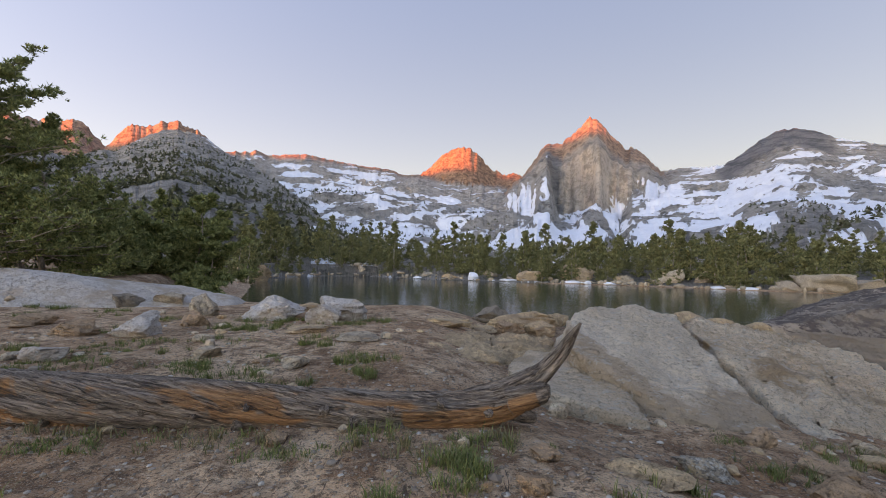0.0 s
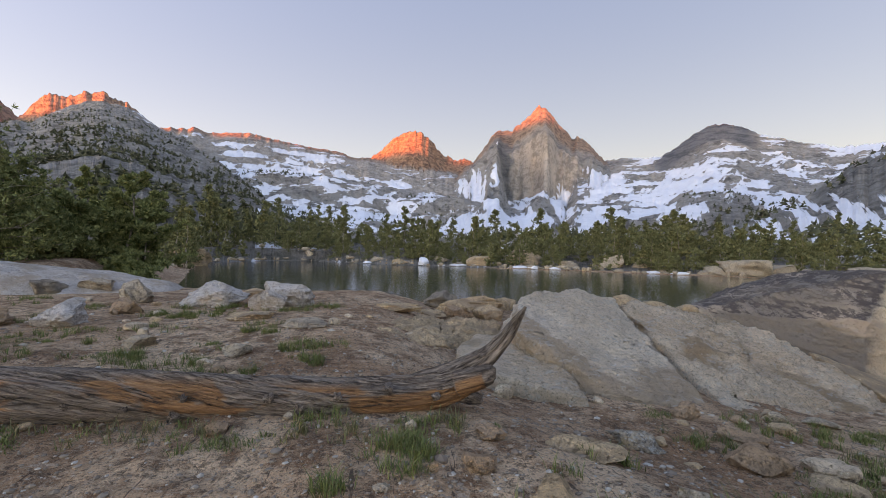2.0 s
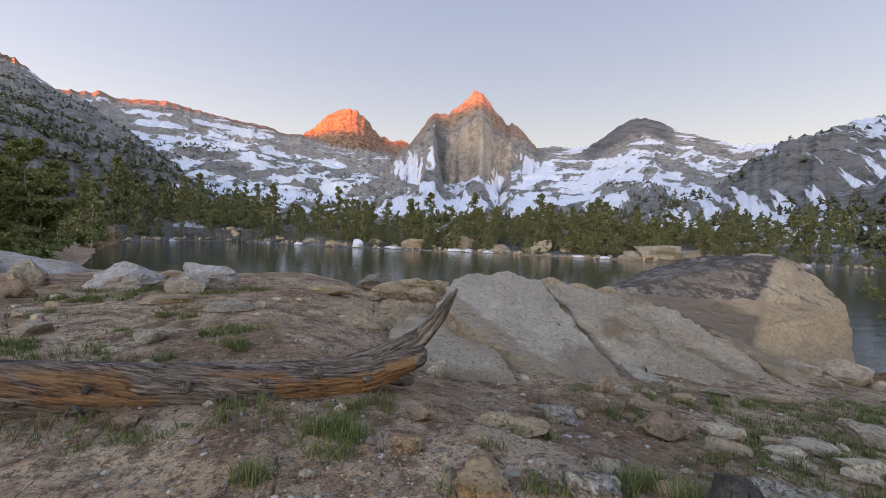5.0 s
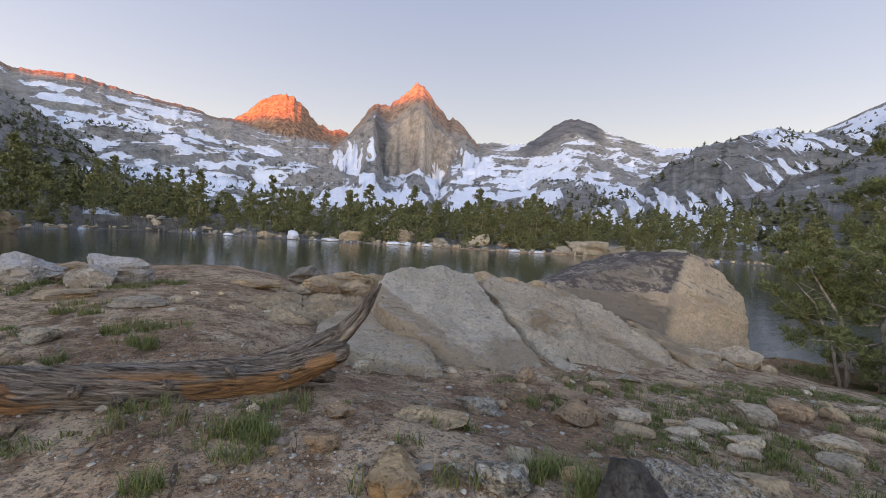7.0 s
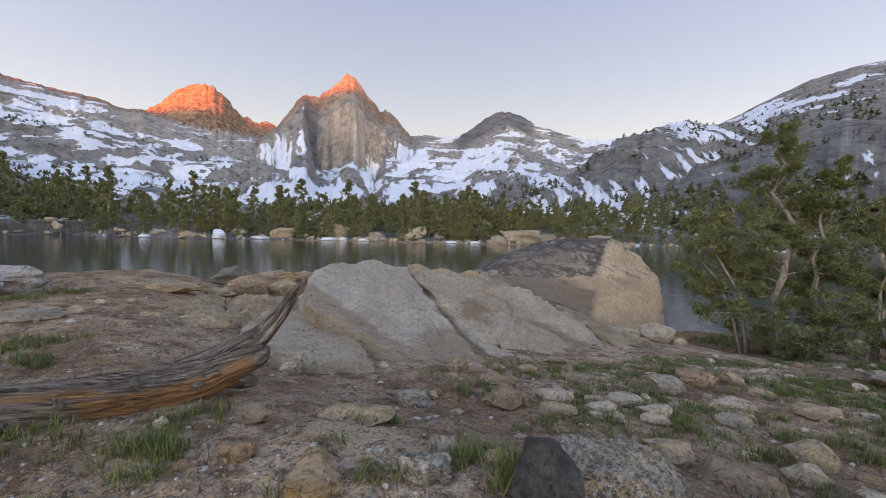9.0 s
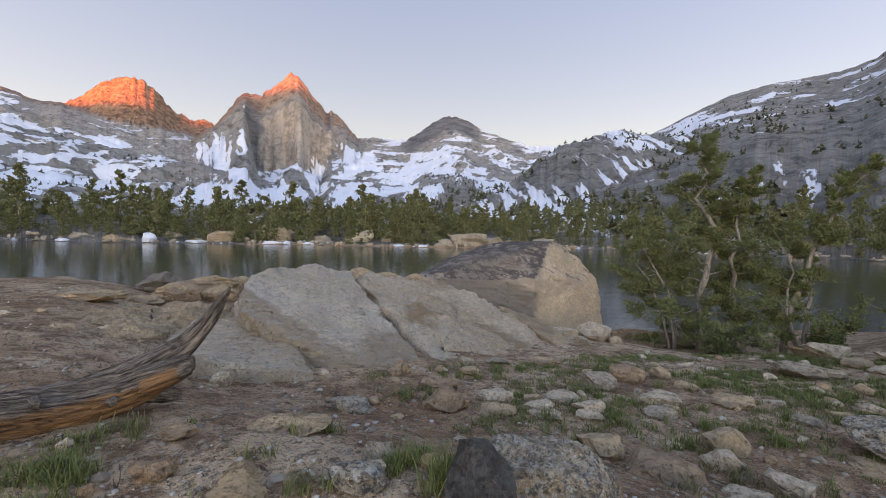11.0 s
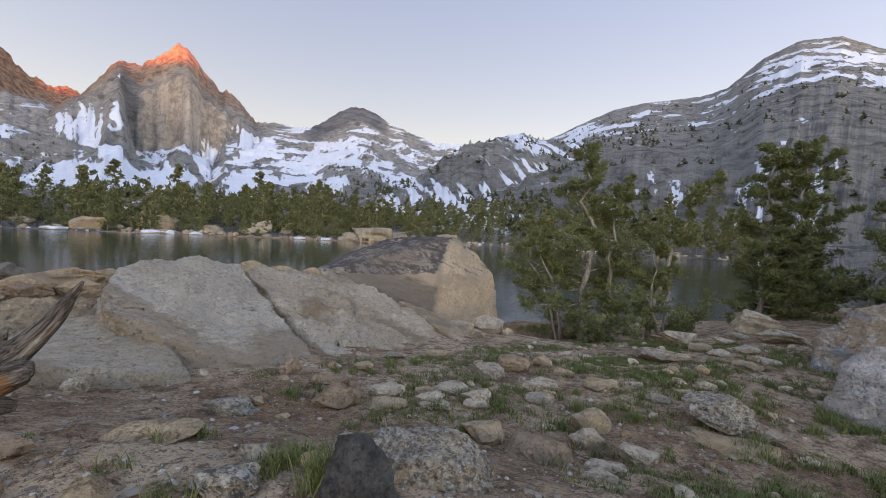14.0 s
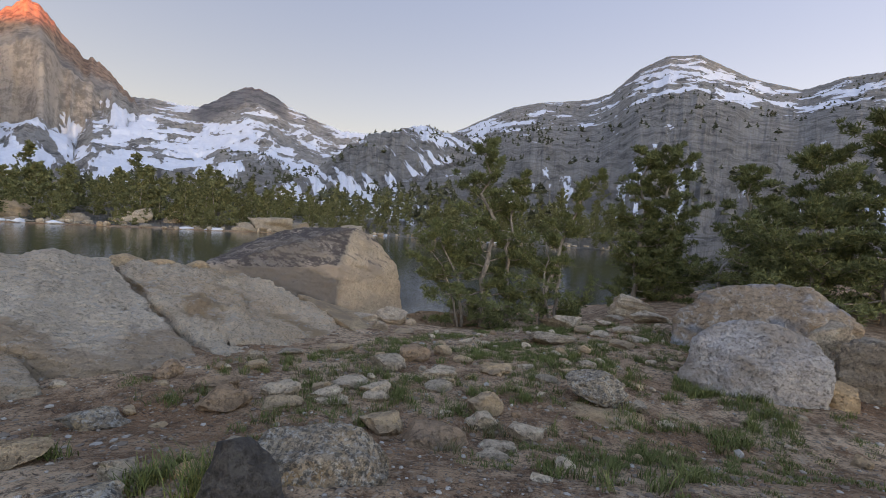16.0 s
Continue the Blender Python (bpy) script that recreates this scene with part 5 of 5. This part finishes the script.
def far_shore():
    """Boulders, outcrops and late snow along the far shore."""
    rnd = random.Random(31)
    shapes = [part("rock", rock_shape(800 + k, 2.0, 1.5, 1.0, 0.1, 10, 2), ROCK_MATS["wgtgwg"[k]]) for k in range(6)]
    spots = []
    for i in range(230):
        az = -26 + 108 * rnd.random()
        spots.append((az, shore_reach(az) + abs(rnd.gauss(0, 3.5)) - 0.3))
    used = set()
    for (az, r), z in zip(spots, heights([s[0] for s in spots], [s[1] for s in spots])):
        x, y = polar(az, r)
        k = rnd.randrange(6)
        m = Matrix.Translation((x, y, max(z, LAKE_Z - 0.1))) @ Matrix.Rotation(rnd.uniform(0, 6.28), 4, "Z") @ Matrix.Diagonal((*[rnd.choice((0.25, 0.35, 0.45, 0.6, 0.9))] * 2, rnd.uniform(0.25, 0.75), 1))
        ob = shapes[k] if k not in used else copy_thing(shapes[k], Matrix.Identity(4))
        used.add(k)
        ob.matrix_basis = m
        tagged(ob, "pale boulder on the far lake shore", "rock", "far shore boulders")
    snow = Mat("old snow", 0.7, 0.2)
    grain = snow.noise(1.2, 4)
    SNOW = snow.done(snow.mix(snow.step(grain, 0.4, 0.7), (0.82, 0.82, 0.84), (0.70, 0.69, 0.70)), grain, 0.1, 0.4)
    for k, (az, w, h) in enumerate(((3.9, 2.2, 1.7), (8.3, 3.6, 0.5), (16.0, 4.2, 0.55), (17.8, 2.2, 0.7), (20.5, 2.4, 0.5), (31.5, 2.6, 0.45), (34.3, 3.0, 0.45), (-3.2, 2.0, 0.5), (46, 2.4, 0.5), (6.2, 1.6, 0.4))):
        r0 = shore_reach(az)
        x, y = polar(az, r0 + 0.8)
        ob = part("snow_patch", rock_shape(850 + k, w, 2.2, h, 0.4, 6, 3, 0.06), SNOW)
        ob.matrix_world = Matrix.Translation((x, y, LAKE_Z + 0.05)) @ Matrix.Rotation(radians(-az), 4, "Z")
        tagged(ob, "patch of old snow at the far water line", "snow patch", "snow patches on the shore")
    for k, (az, back, w, h, mat) in enumerate(((40.3, 2.5, 10, 5.2, "g"), (43.0, 3, 8, 4.0, "g"), (37.6, 2, 5, 3.0, "g"), (1.0, 1.5, 5.0, 2.4, "t"), (-10.3, 2, 2.4, 4.8, "w"), (11.0, 4, 7, 4, "t"), (16.5, 9, 10, 6.5, "t"), (27, 8, 6, 5.5, "w"),
                                              (46.5, 4, 6, 3.2, "g"), (-23.5, 12, 9, 6, "t"), (-19, 3, 3, 1.6, "w"), (30.5, 9, 5, 5, "w"), (-2, 4, 4, 2.6, "g"), (6, 7, 5, 3.4, "g"), (22, 6, 5, 3, "g"), (50, 6, 7, 3.6, "g"))):
        r0 = shore_reach(az)
        x, y = polar(az, r0 + back)
        ob = part("outcrop", rock_shape(880 + k, w * 0.8, w * 0.6, h * 0.55, 0.05, 14, 4, 0.07), ROCK_MATS[mat])
        ob.matrix_world = Matrix.Translation((x, y, LAKE_Z + 0.02 * back)) @ Matrix.Rotation(radians(-az), 4, "Z")
        tagged(ob, "grey granite outcrop on the far lake shore", "rock outcrop")


def pebbles():
    rnd = random.Random(77)
    pts, faces = BALLS[1]
    all_pts, all_faces, n = [], [], 0
    for i in range(7500):
        a, r = radians(rnd.uniform(-52, 110)), 1.9 + 8.5 * rnd.random() ** 1.7
        x, y = r * math.sin(a), r * math.cos(a)
        s = (0.006 + 0.014 * rnd.random() ** 3 + (0.022 * rnd.random() if i % 25 == 0 else 0)) * (0.8 + 0.12 * r)
        p = pts * np.array([[rnd.uniform(0.7, 1.3), rnd.uniform(0.7, 1.3), rnd.uniform(0.4, 0.8)]]) * s * (1 + 0.25 * np.array([[rnd.uniform(-1, 1)] for _ in pts]))
        all_pts.append(p + np.array([[x, y, float(0)]]))
        all_faces.append(np.array(faces) + n)
        n += len(pts)
    p = np.concatenate(all_pts)
    centres = p.reshape(-1, len(pts), 3).mean(1)
    z = np.repeat(ground_z(centres[:, 0], centres[:, 1]), len(pts))
    p[:, 2] += z + 0.002
    k = Mat("mixed grit stones", 0.9, 0.2)
    mat = k.done(k.mix(k.island(), (0.20, 0.145, 0.11), k.mix(k.step(k.island(), 0.75, 0.95), (0.30, 0.235, 0.175), (0.46, 0.41, 0.35))))
    ob = part("gravel", (p, [tuple(map(int, f)) for f in np.concatenate(all_faces)]), mat, smooth=False)
    tagged(ob, "loose granite grit and small stones on the soil", "gravel", kind="stuff")


def small_stones():
    """Stones the size of a fist, scattered over the rough ground."""
    rnd = random.Random(15)
    shapes = [part("stone", rock_shape(950 + k, 0.12, 0.095, 0.045, 0.05, 12, 2), ROCK_MATS["wtgbwt"[k]], crisp=30) for k in range(6)]
    used = set()
    for i in range(170):
        if i < 120:
            x, y = rnd.uniform(2.2, 11), rnd.uniform(-1.8, 4.4)
        else:
            x, y = rnd.uniform(-6, 2.5), rnd.uniform(3.8, 9.5)
        k = rnd.randrange(6)
        s = rnd.uniform(0.4, 1.3) * (0.8 + 0.05 * math.hypot(x, y))
        ob = shapes[k] if k not in used else copy_thing(shapes[k], Matrix.Identity(4))
        used.add(k)
        ob.matrix_basis = Matrix.Translation(on_ground(x, y)) @ Matrix.Rotation(rnd.uniform(0, 6.28), 4, "Z") @ Matrix.Diagonal((s, s, s * rnd.uniform(0.6, 1.5), 1))
        tagged(ob, "small pale stone lying on gritty soil", "stone", "scattered small stones")


place_rocks()
small_stones()
big_rocks()
lichened_boulder()
far_shore()
pebbles()


# ---- the fallen log ----
def wood_material():
    k = Mat("weathered log wood", 0.85, 0.25)
    n = k.t.nodes.new("ShaderNodeCombineXYZ")
    for i, (key, f) in enumerate((("along", 1.0), ("ca", 1.0), ("sa", 1.0))):
        k.t.links.new(k.attr(key), n.inputs[i])

    def place(sx, sr):
        m = k.t.nodes.new("ShaderNodeMapping")
        m.inputs["Scale"].default_value = (sx, sr, sr)
        k.t.links.new(n.outputs[0], m.inputs["Vector"])
        return m.outputs[0]

    grain, crack, patch = k.noise(60, 6, 0.72, place(0.07, 1.0), 1.3), k.noise(26, 6, 0.68, place(0.10, 1.0), 1.6), k.noise(5, 4, 0.6, place(0.35, 1.0), 0.6)
    grey = k.mix(k.step(grain, 0.38, 0.62), (0.09, 0.062, 0.047), (0.42, 0.325, 0.255))
    red = k.mix(k.step(grain, 0.35, 0.65), (0.22, 0.10, 0.05), (0.56, 0.28, 0.13))
    bare = k.calc("MULTIPLY", k.step(patch, 0.53, 0.60), k.step(k.attr("front"), 0.0, 0.35))
    bare = k.calc("MAXIMUM", bare, k.attr("torn"))
    c = k.mix(bare, grey, red)
    c = k.mix(k.step(crack, 0.41, 0.36, 0.0, 0.85), c, (0.05, 0.038, 0.03))
    h = k.calc("ADD", grain, k.calc("MULTIPLY", k.step(crack, 0.36, 0.46), 1.2))
    return k.done(c, h, 0.035, 1.0)


LOG_WOOD = wood_material()


def log_piece(name, line, radii, parent, seed, sides=60, steps=170, gnarl=0.09, torn=(9, 9), label="", bare=True):
    line, radii = [np.array(p, float) for p in line], list(radii)
    t = np.linspace(0, len(line) - 1, steps)
    ctrl = np.array(line)

    def spline(v, u):
        i = np.clip(np.floor(u).astype(int), 0, len(v) - 2)
        f = u - i
        p0, p1, p2, p3 = v[np.maximum(i - 1, 0)], v[i], v[i + 1], v[np.minimum(i + 2, len(v) - 1)]
        f = f[:, None]
        return 0.5 * (2 * p1 + (p2 - p0) * f + (2 * p0 - 5 * p1 + 4 * p2 - p3) * f**2 + (3 * p1 - p0 - 3 * p2 + p3) * f**3)

    axis, rad = spline(ctrl, t), spline(np.array(radii)[:, None], t)[:, 0]
    ways = np.gradient(axis, axis=0)
    ways /= np.linalg.norm(ways, axis=1)[:, None]
    length = np.concatenate([[0], np.cumsum(np.linalg.norm(np.diff(axis, axis=0), axis=1))])
    verts, along, ca, sa, front, tear = [], [], [], [], [], []
    for i in range(steps):
        d = ways[i]
        side = np.cross(d, [0, 0, 1.0])
        side /= np.linalg.norm(side)
        up = np.cross(side, d)
        a = np.arange(sides) * 2 * math.pi / sides
        twist = a + 0.5 * length[i]
        ring = 1 + gnarl * value(np.cos(twist) * 2.2 + 5, np.sin(twist) * 2.2 + length[i] * 1.4, seed) + gnarl * 0.7 * value(np.cos(twist) * 5 + 9, np.sin(twist) * 5 + length[i] * 0.9, seed + 1)
        wind = a + 0.9 * length[i]
        split = np.abs(value(np.cos(wind) * 6 + 2, np.sin(wind) * 6 + length[i] * 0.7, seed + 2))
        ring -= 0.09 * np.clip(1 - split * 5, 0, 1)
        ring += 0.05 * value(np.cos(wind) * 12 + 2, np.sin(wind) * 12 + length[i] * 1.1, seed + 4)
        for k in range(sides):
            q = axis[i] + (side * math.cos(a[k]) + up * math.sin(a[k])) * rad[i] * ring[k]
            verts.append(q)
            along.append(length[i]), ca.append(math.cos(a[k] + 0.9 * length[i]) * rad[i]), sa.append(math.sin(a[k] + 0.9 * length[i]) * rad[i])
            front.append(math.cos(a[k]) * 0.7 - abs(math.sin(a[k]) + 0.2) * 0.6 + 0.45 if bare else -1.0)
            tear.append(1.0 if torn[0] < length[i] < torn[1] and math.cos(a[k]) > 0.05 and math.sin(a[k]) < 0.45 else 0.0)
    faces = [(i * sides + k, i * sides + (k + 1) % sides, (i + 1) * sides + (k + 1) % sides, (i + 1) * sides + k) for i in range(steps - 1) for k in range(sides)]
    faces += [tuple(range(sides))[::-1], tuple((steps - 1) * sides + k for k in range(sides))]
    ob = part(name, (verts, faces), LOG_WOOD, parent, label)
    for key, data in (("along", along), ("ca", ca), ("sa", sa), ("front", front), ("torn", tear)):
        ob.data.attributes.new(key, "FLOAT", "POINT").data.foreach_set("value", np.array(data, np.float32))
    return ob


def fallen_log():
    log = empty("fallen_log")
    log_piece("trunk", [(-5.0, 3.10, 0.61), (-3.7, 3.20, 0.575), (-2.98, 3.24, 0.565), (-2.2, 3.24, 0.55), (-1.5, 3.30, 0.525), (-0.9, 3.30, 0.505), (-0.3, 3.28, 0.495), (0.10, 3.30, 0.505), (0.40, 3.32, 0.55), (0.57, 3.32, 0.62), (0.66, 3.32, 0.67)],
              [0.235, 0.225, 0.212, 0.20, 0.182, 0.160, 0.146, 0.135, 0.126, 0.112, 0.06], log, 61, torn=(4.75, 5.65))
    log_piece("branch", [(0.15, 3.33, 0.54), (0.42, 3.33, 0.60), (0.62, 3.32, 0.71), (0.76, 3.29, 0.83), (0.86, 3.26, 0.96), (0.93, 3.23, 1.08), (0.99, 3.20, 1.19)], [0.09, 0.108, 0.090, 0.062, 0.048, 0.032, 0.008], log, 65, 36, 80, 0.22,
              label="bleached grey broken branch", bare=False)
    log_piece("broken_stub", [(0.50, 3.26, 0.60), (0.64, 3.22, 0.66), (0.74, 3.20, 0.70), (0.775, 3.19, 0.705)], [0.085, 0.078, 0.06, 0.035], log, 67, 20, 24, 0.22, torn=(0.0, 0.2), label="splintered reddish stub of a limb")
    log_piece("root_stub", [(0.45, 3.36, 0.54), (0.62, 3.40, 0.47), (0.72, 3.44, 0.43)], [0.08, 0.06, 0.03], log, 68, 16, 20, 0.25)
    rnd = random.Random(3)
    for k, (x, z, r) in enumerate(((-2.72, 0.52, 0.04), (-2.05, 0.60, 0.045), (-1.70, 0.57, 0.03), (-1.42, 0.50, 0.06), (-1.36, 0.62, 0.03), (-0.82, 0.60, 0.04), (-0.62, 0.53, 0.055), (-0.36, 0.60, 0.04), (-0.30, 0.50, 0.05), (0.0, 0.66, 0.03), (0.33, 0.60, 0.03), (-2.4, 0.46, 0.05))):
        base = np.array([x, 3.22, z])
        z -= 0.05
        base[2] = z
        reach = (0.165 if x < -1.6 else 0.13 if x < -0.9 else 0.10) - 0.004
        log_piece("knot", [base, base + [0.01, -reach * 0.6, 0.0], base + [0.02, -reach, 0.005], base + [0.02, -reach - 0.006, 0.005]], [r * 1.1, r * 0.85, r * 0.6, r * 0.2], log, 70 + k, 12, 12, 0.3)
    tagged(log, "weathered fallen pine log with orange bare wood lying on grass", "log")


fallen_log()


# ---- grass ----
def grass(name, label, patches, material, seed, blade=(0.05, 0.13), per=55.0):
    """Tufts of bent blades in patches of (x, y, radius, thickness)."""
    rnd = np.random.RandomState(seed)
    base, tips = [], []
    for x, y, radius, thick in patches:
        n = max(2, int(per * thick * radius * radius * 14 + 4))
        a, q = rnd.uniform(0, 6.283, n), 1.25 * radius * np.sqrt(rnd.uniform(0, 1, n))
        cx, cy = x + q * np.cos(a) * 1.2, y + q * np.sin(a) * 0.8
        keep = value(cx * 7, cy * 7, seed) > -0.1
        for px, py in zip(cx[keep], cy[keep]):
            m = rnd.randint(8, 18)
            base.append(np.column_stack([np.full(m, px) + rnd.normal(0, 0.022, m), np.full(m, py) + rnd.normal(0, 0.022, m)]))
    base = np.concatenate(base)
    n = len(base)
    z = ground_z(base[:, 0], base[:, 1]) - 0.005
    h = rnd.uniform(*blade, n) * rnd.uniform(0.6, 1.1, n)
    a, bend = rnd.uniform(0, 6.283, n), rnd.uniform(0.25, 1.25, n)
    dx, dy = np.cos(a) * bend * h, np.sin(a) * bend * h
    wx, wy = -np.sin(a) * 0.0030, np.cos(a) * 0.0030
    root = np.column_stack([base, z])
    mid = root + np.column_stack([dx * 0.35, dy * 0.35, h * 0.6])
    tip = root + np.column_stack([dx, dy, h])
    w = np.column_stack([wx, wy, 0 * wx])
    verts = np.stack([root - w, root + w, mid + w * 0.8, mid - w * 0.8, tip], 1).reshape(-1, 3)
    o = np.arange(n) * 5
    faces = [(i, i + 1, i + 2, i + 3) for i in o] + [(i + 3, i + 2, i + 4) for i in o]
    ob = part(name, (verts, faces), material, smooth=False)
    tagged(ob, label, "grass", kind="stuff")


LUSH = [(-0.86, 5.23, 0.26, 1.0), (-0.91, 4.65, 0.17, 1.2), (-1.52, 4.31, 0.2, 0.9), (-1.77, 4.14, 0.1, 0.6), (-3.22, 5.5, 0.14, 1), (-2.53, 4.85, 0.16, 0.8),
        (-3.16, 7.67, 0.4, 0.9), (-2.96, 8.64, 0.21, 0.8), (-1.68, 6.04, 0.16, 1), (-3.19, 4.79, 0.07, 0.8), (-8.5, 9.74, 0.37, 0.5), (-7.98, 8.53, 0.2, 0.5),
        (-6.95, 9.47, 0.24, 0.6), (-5.34, 6.94, 0.14, 0.6), (-2.93, 6.11, 0.1, 0.5), (0.07, 2.52, 0.15, 1.0), (0.12, 2.32, 0.1, 0.8), (0.36, 2.85, 0.11, 0.5),
        (1.33, 2.53, 0.13, 0.6), (2.46, 3.44, 0.1, 0.6), (-5.23, 5.53, 0.13, 0.7), (-0.45, 3.03, 0.09, 0.5), (-2.03, 2.17, 0.06, 0.4), (-4.21, 4.41, 0.06, 0.8),
        (1.73, 1.62, 0.08, 1.3), (1.55, 1.77, 0.11, 0.8), (1.48, 1.83, 0.07, 0.6), (2.93, 2.64, 0.15, 1), (3.8, 2.6, 0.14, 0.6), (4.7, 2.26, 0.14, 0.9),
        (4.97, 1.95, 0.17, 0.8), (4.78, 1.24, 0.18, 0.9), (4.73, 1.57, 0.15, 0.7), (5.5, 1.18, 0.14, 0.7), (12.05, 2.52, 0.31, 0.5), (4.05, 0.68, 0.08, 1.2),
        (4.99, 0.21, 0.1, 1), (14.03, 4.91, 0.44, 0.6), (7.12, 1.27, 0.23, 0.8), (7.86, 0.93, 0.23, 0.7), (7.42, 0.49, 0.17, 0.7), (2.52, 1.31, 0.06, 0.7),
        (1.39, 2.53, 0.08, 0.6), (0.93, 2.21, 0.05, 0.5), (0.28, 2.73, 0.05, 0.9), (2.1, 1.35, 0.06, 0.7), (6.1, 0.21, 0.12, 0.8), (2.86, 3.37, 0.14, 0.4),
        (3.96, 3.77, 0.2, 0.3), (6.88, 0.78, 0.23, 0.6), (3.87, 2.01, 0.1, 0.6), (3.76, 1.48, 0.08, 0.4), (3.7, 3.13, 0.18, 0.5), (4.4, 2.84, 0.19, 0.5),
        (6.59, -0.41, 0.27, 1.3), (5.62, -1.05, 0.24, 1.2), (4.85, -0.63, 0.22, 0.9), (6.89, -1.49, 0.15, 1.2), (4.0, -0.08, 0.15, 0.7), (5.72, -0.19, 0.16, 1.1),
        (6.5, -1.7, 0.13, 0.6), (6.45, -0.58, 0.2, 1), (4.99, -0.25, 0.18, 0.6), (6.26, 1.0, 0.28, 0.5), (7.53, 0.38, 0.27, 0.5), (6.61, 1.48, 0.31, 0.5),
        (-0.3, 2.16, 0.05, 0.9), (0.16, 2.53, 0.1, 0.9), (0.53, 1.9, 0.07, 0.9), (1.03, 1.8, 0.07, 0.7), (1.75, 1.95, 0.06, 0.8), (-0.26, 2.14, 0.05, 0.8)]
DRY_TUFTS = [(-1.58, 2.88, 0.19, 0.8), (-1.19, 2.89, 0.13, 0.6), (-1.76, 2.83, 0.09, 0.6), (-0.27, 2.76, 0.17, 0.6), (-0.69, 2.78, 0.13, 0.4), (0.45, 2.99, 0.11, 0.5),
        (4.25, 3.12, 0.38, 0.4), (3.81, 1.12, 0.11, 0.7), (3.08, 1.19, 0.15, 0.5), (0.49, 2.88, 0.09, 0.8), (7.19, -1.54, 0.16, 0.6), (6.3, 1.15, 0.31, 0.4),
        (2.58, 3.54, 0.21, 0.3), (-2.64, 2.94, 0.11, 0.4), (-2.23, 2.89, 0.09, 0.4), (3.73, 1.11, 0.16, 0.5)]
turf = random.Random(8)
SPARSE = [(turf.uniform(3.0, 11.5), turf.uniform(-1.6, 4.2), turf.uniform(0.15, 0.4), turf.uniform(0.15, 0.5)) for _ in range(60)]
SPARSE += [(turf.uniform(-7.5, -0.5), turf.uniform(4.2, 9.0), turf.uniform(0.1, 0.3), turf.uniform(0.15, 0.4)) for _ in range(22)]
LUSH += SPARSE
TURF = [(turf.uniform(2.6, 11.5), turf.uniform(-1.9, 4.3), turf.uniform(0.12, 0.42), turf.uniform(0.25, 0.7)) for _ in range(95)]
TURF += [(-0.3 + turf.uniform(-2.2, 1.0), turf.uniform(2.55, 3.05), turf.uniform(0.06, 0.14), turf.uniform(0.2, 0.5)) for _ in range(22)]
TURF += [(turf.uniform(-4.6, -0.4), turf.uniform(4.3, 6.4), turf.uniform(0.08, 0.22), turf.uniform(0.2, 0.6)) for _ in range(16)]
grass("turf", "low green turf between stones on trodden soil", TURF, GRASS, 14, (0.02, 0.055), 110.0)
grass("grass", "tufts of short green alpine grass between the stones", LUSH, GRASS, 4, (0.04, 0.12), 110.0)
grass("dry_grass", "wispy dry grass round the log and stones", DRY_TUFTS, DRY, 6, (0.04, 0.11), 60.0)
grass("long_grass", "long stiff green blades beside a dark stone", [(1.58, 1.56, 0.075, 2.2), (1.52, 1.50, 0.06, 1.6)], GRASS, 9, (0.10, 0.21), 90.0)
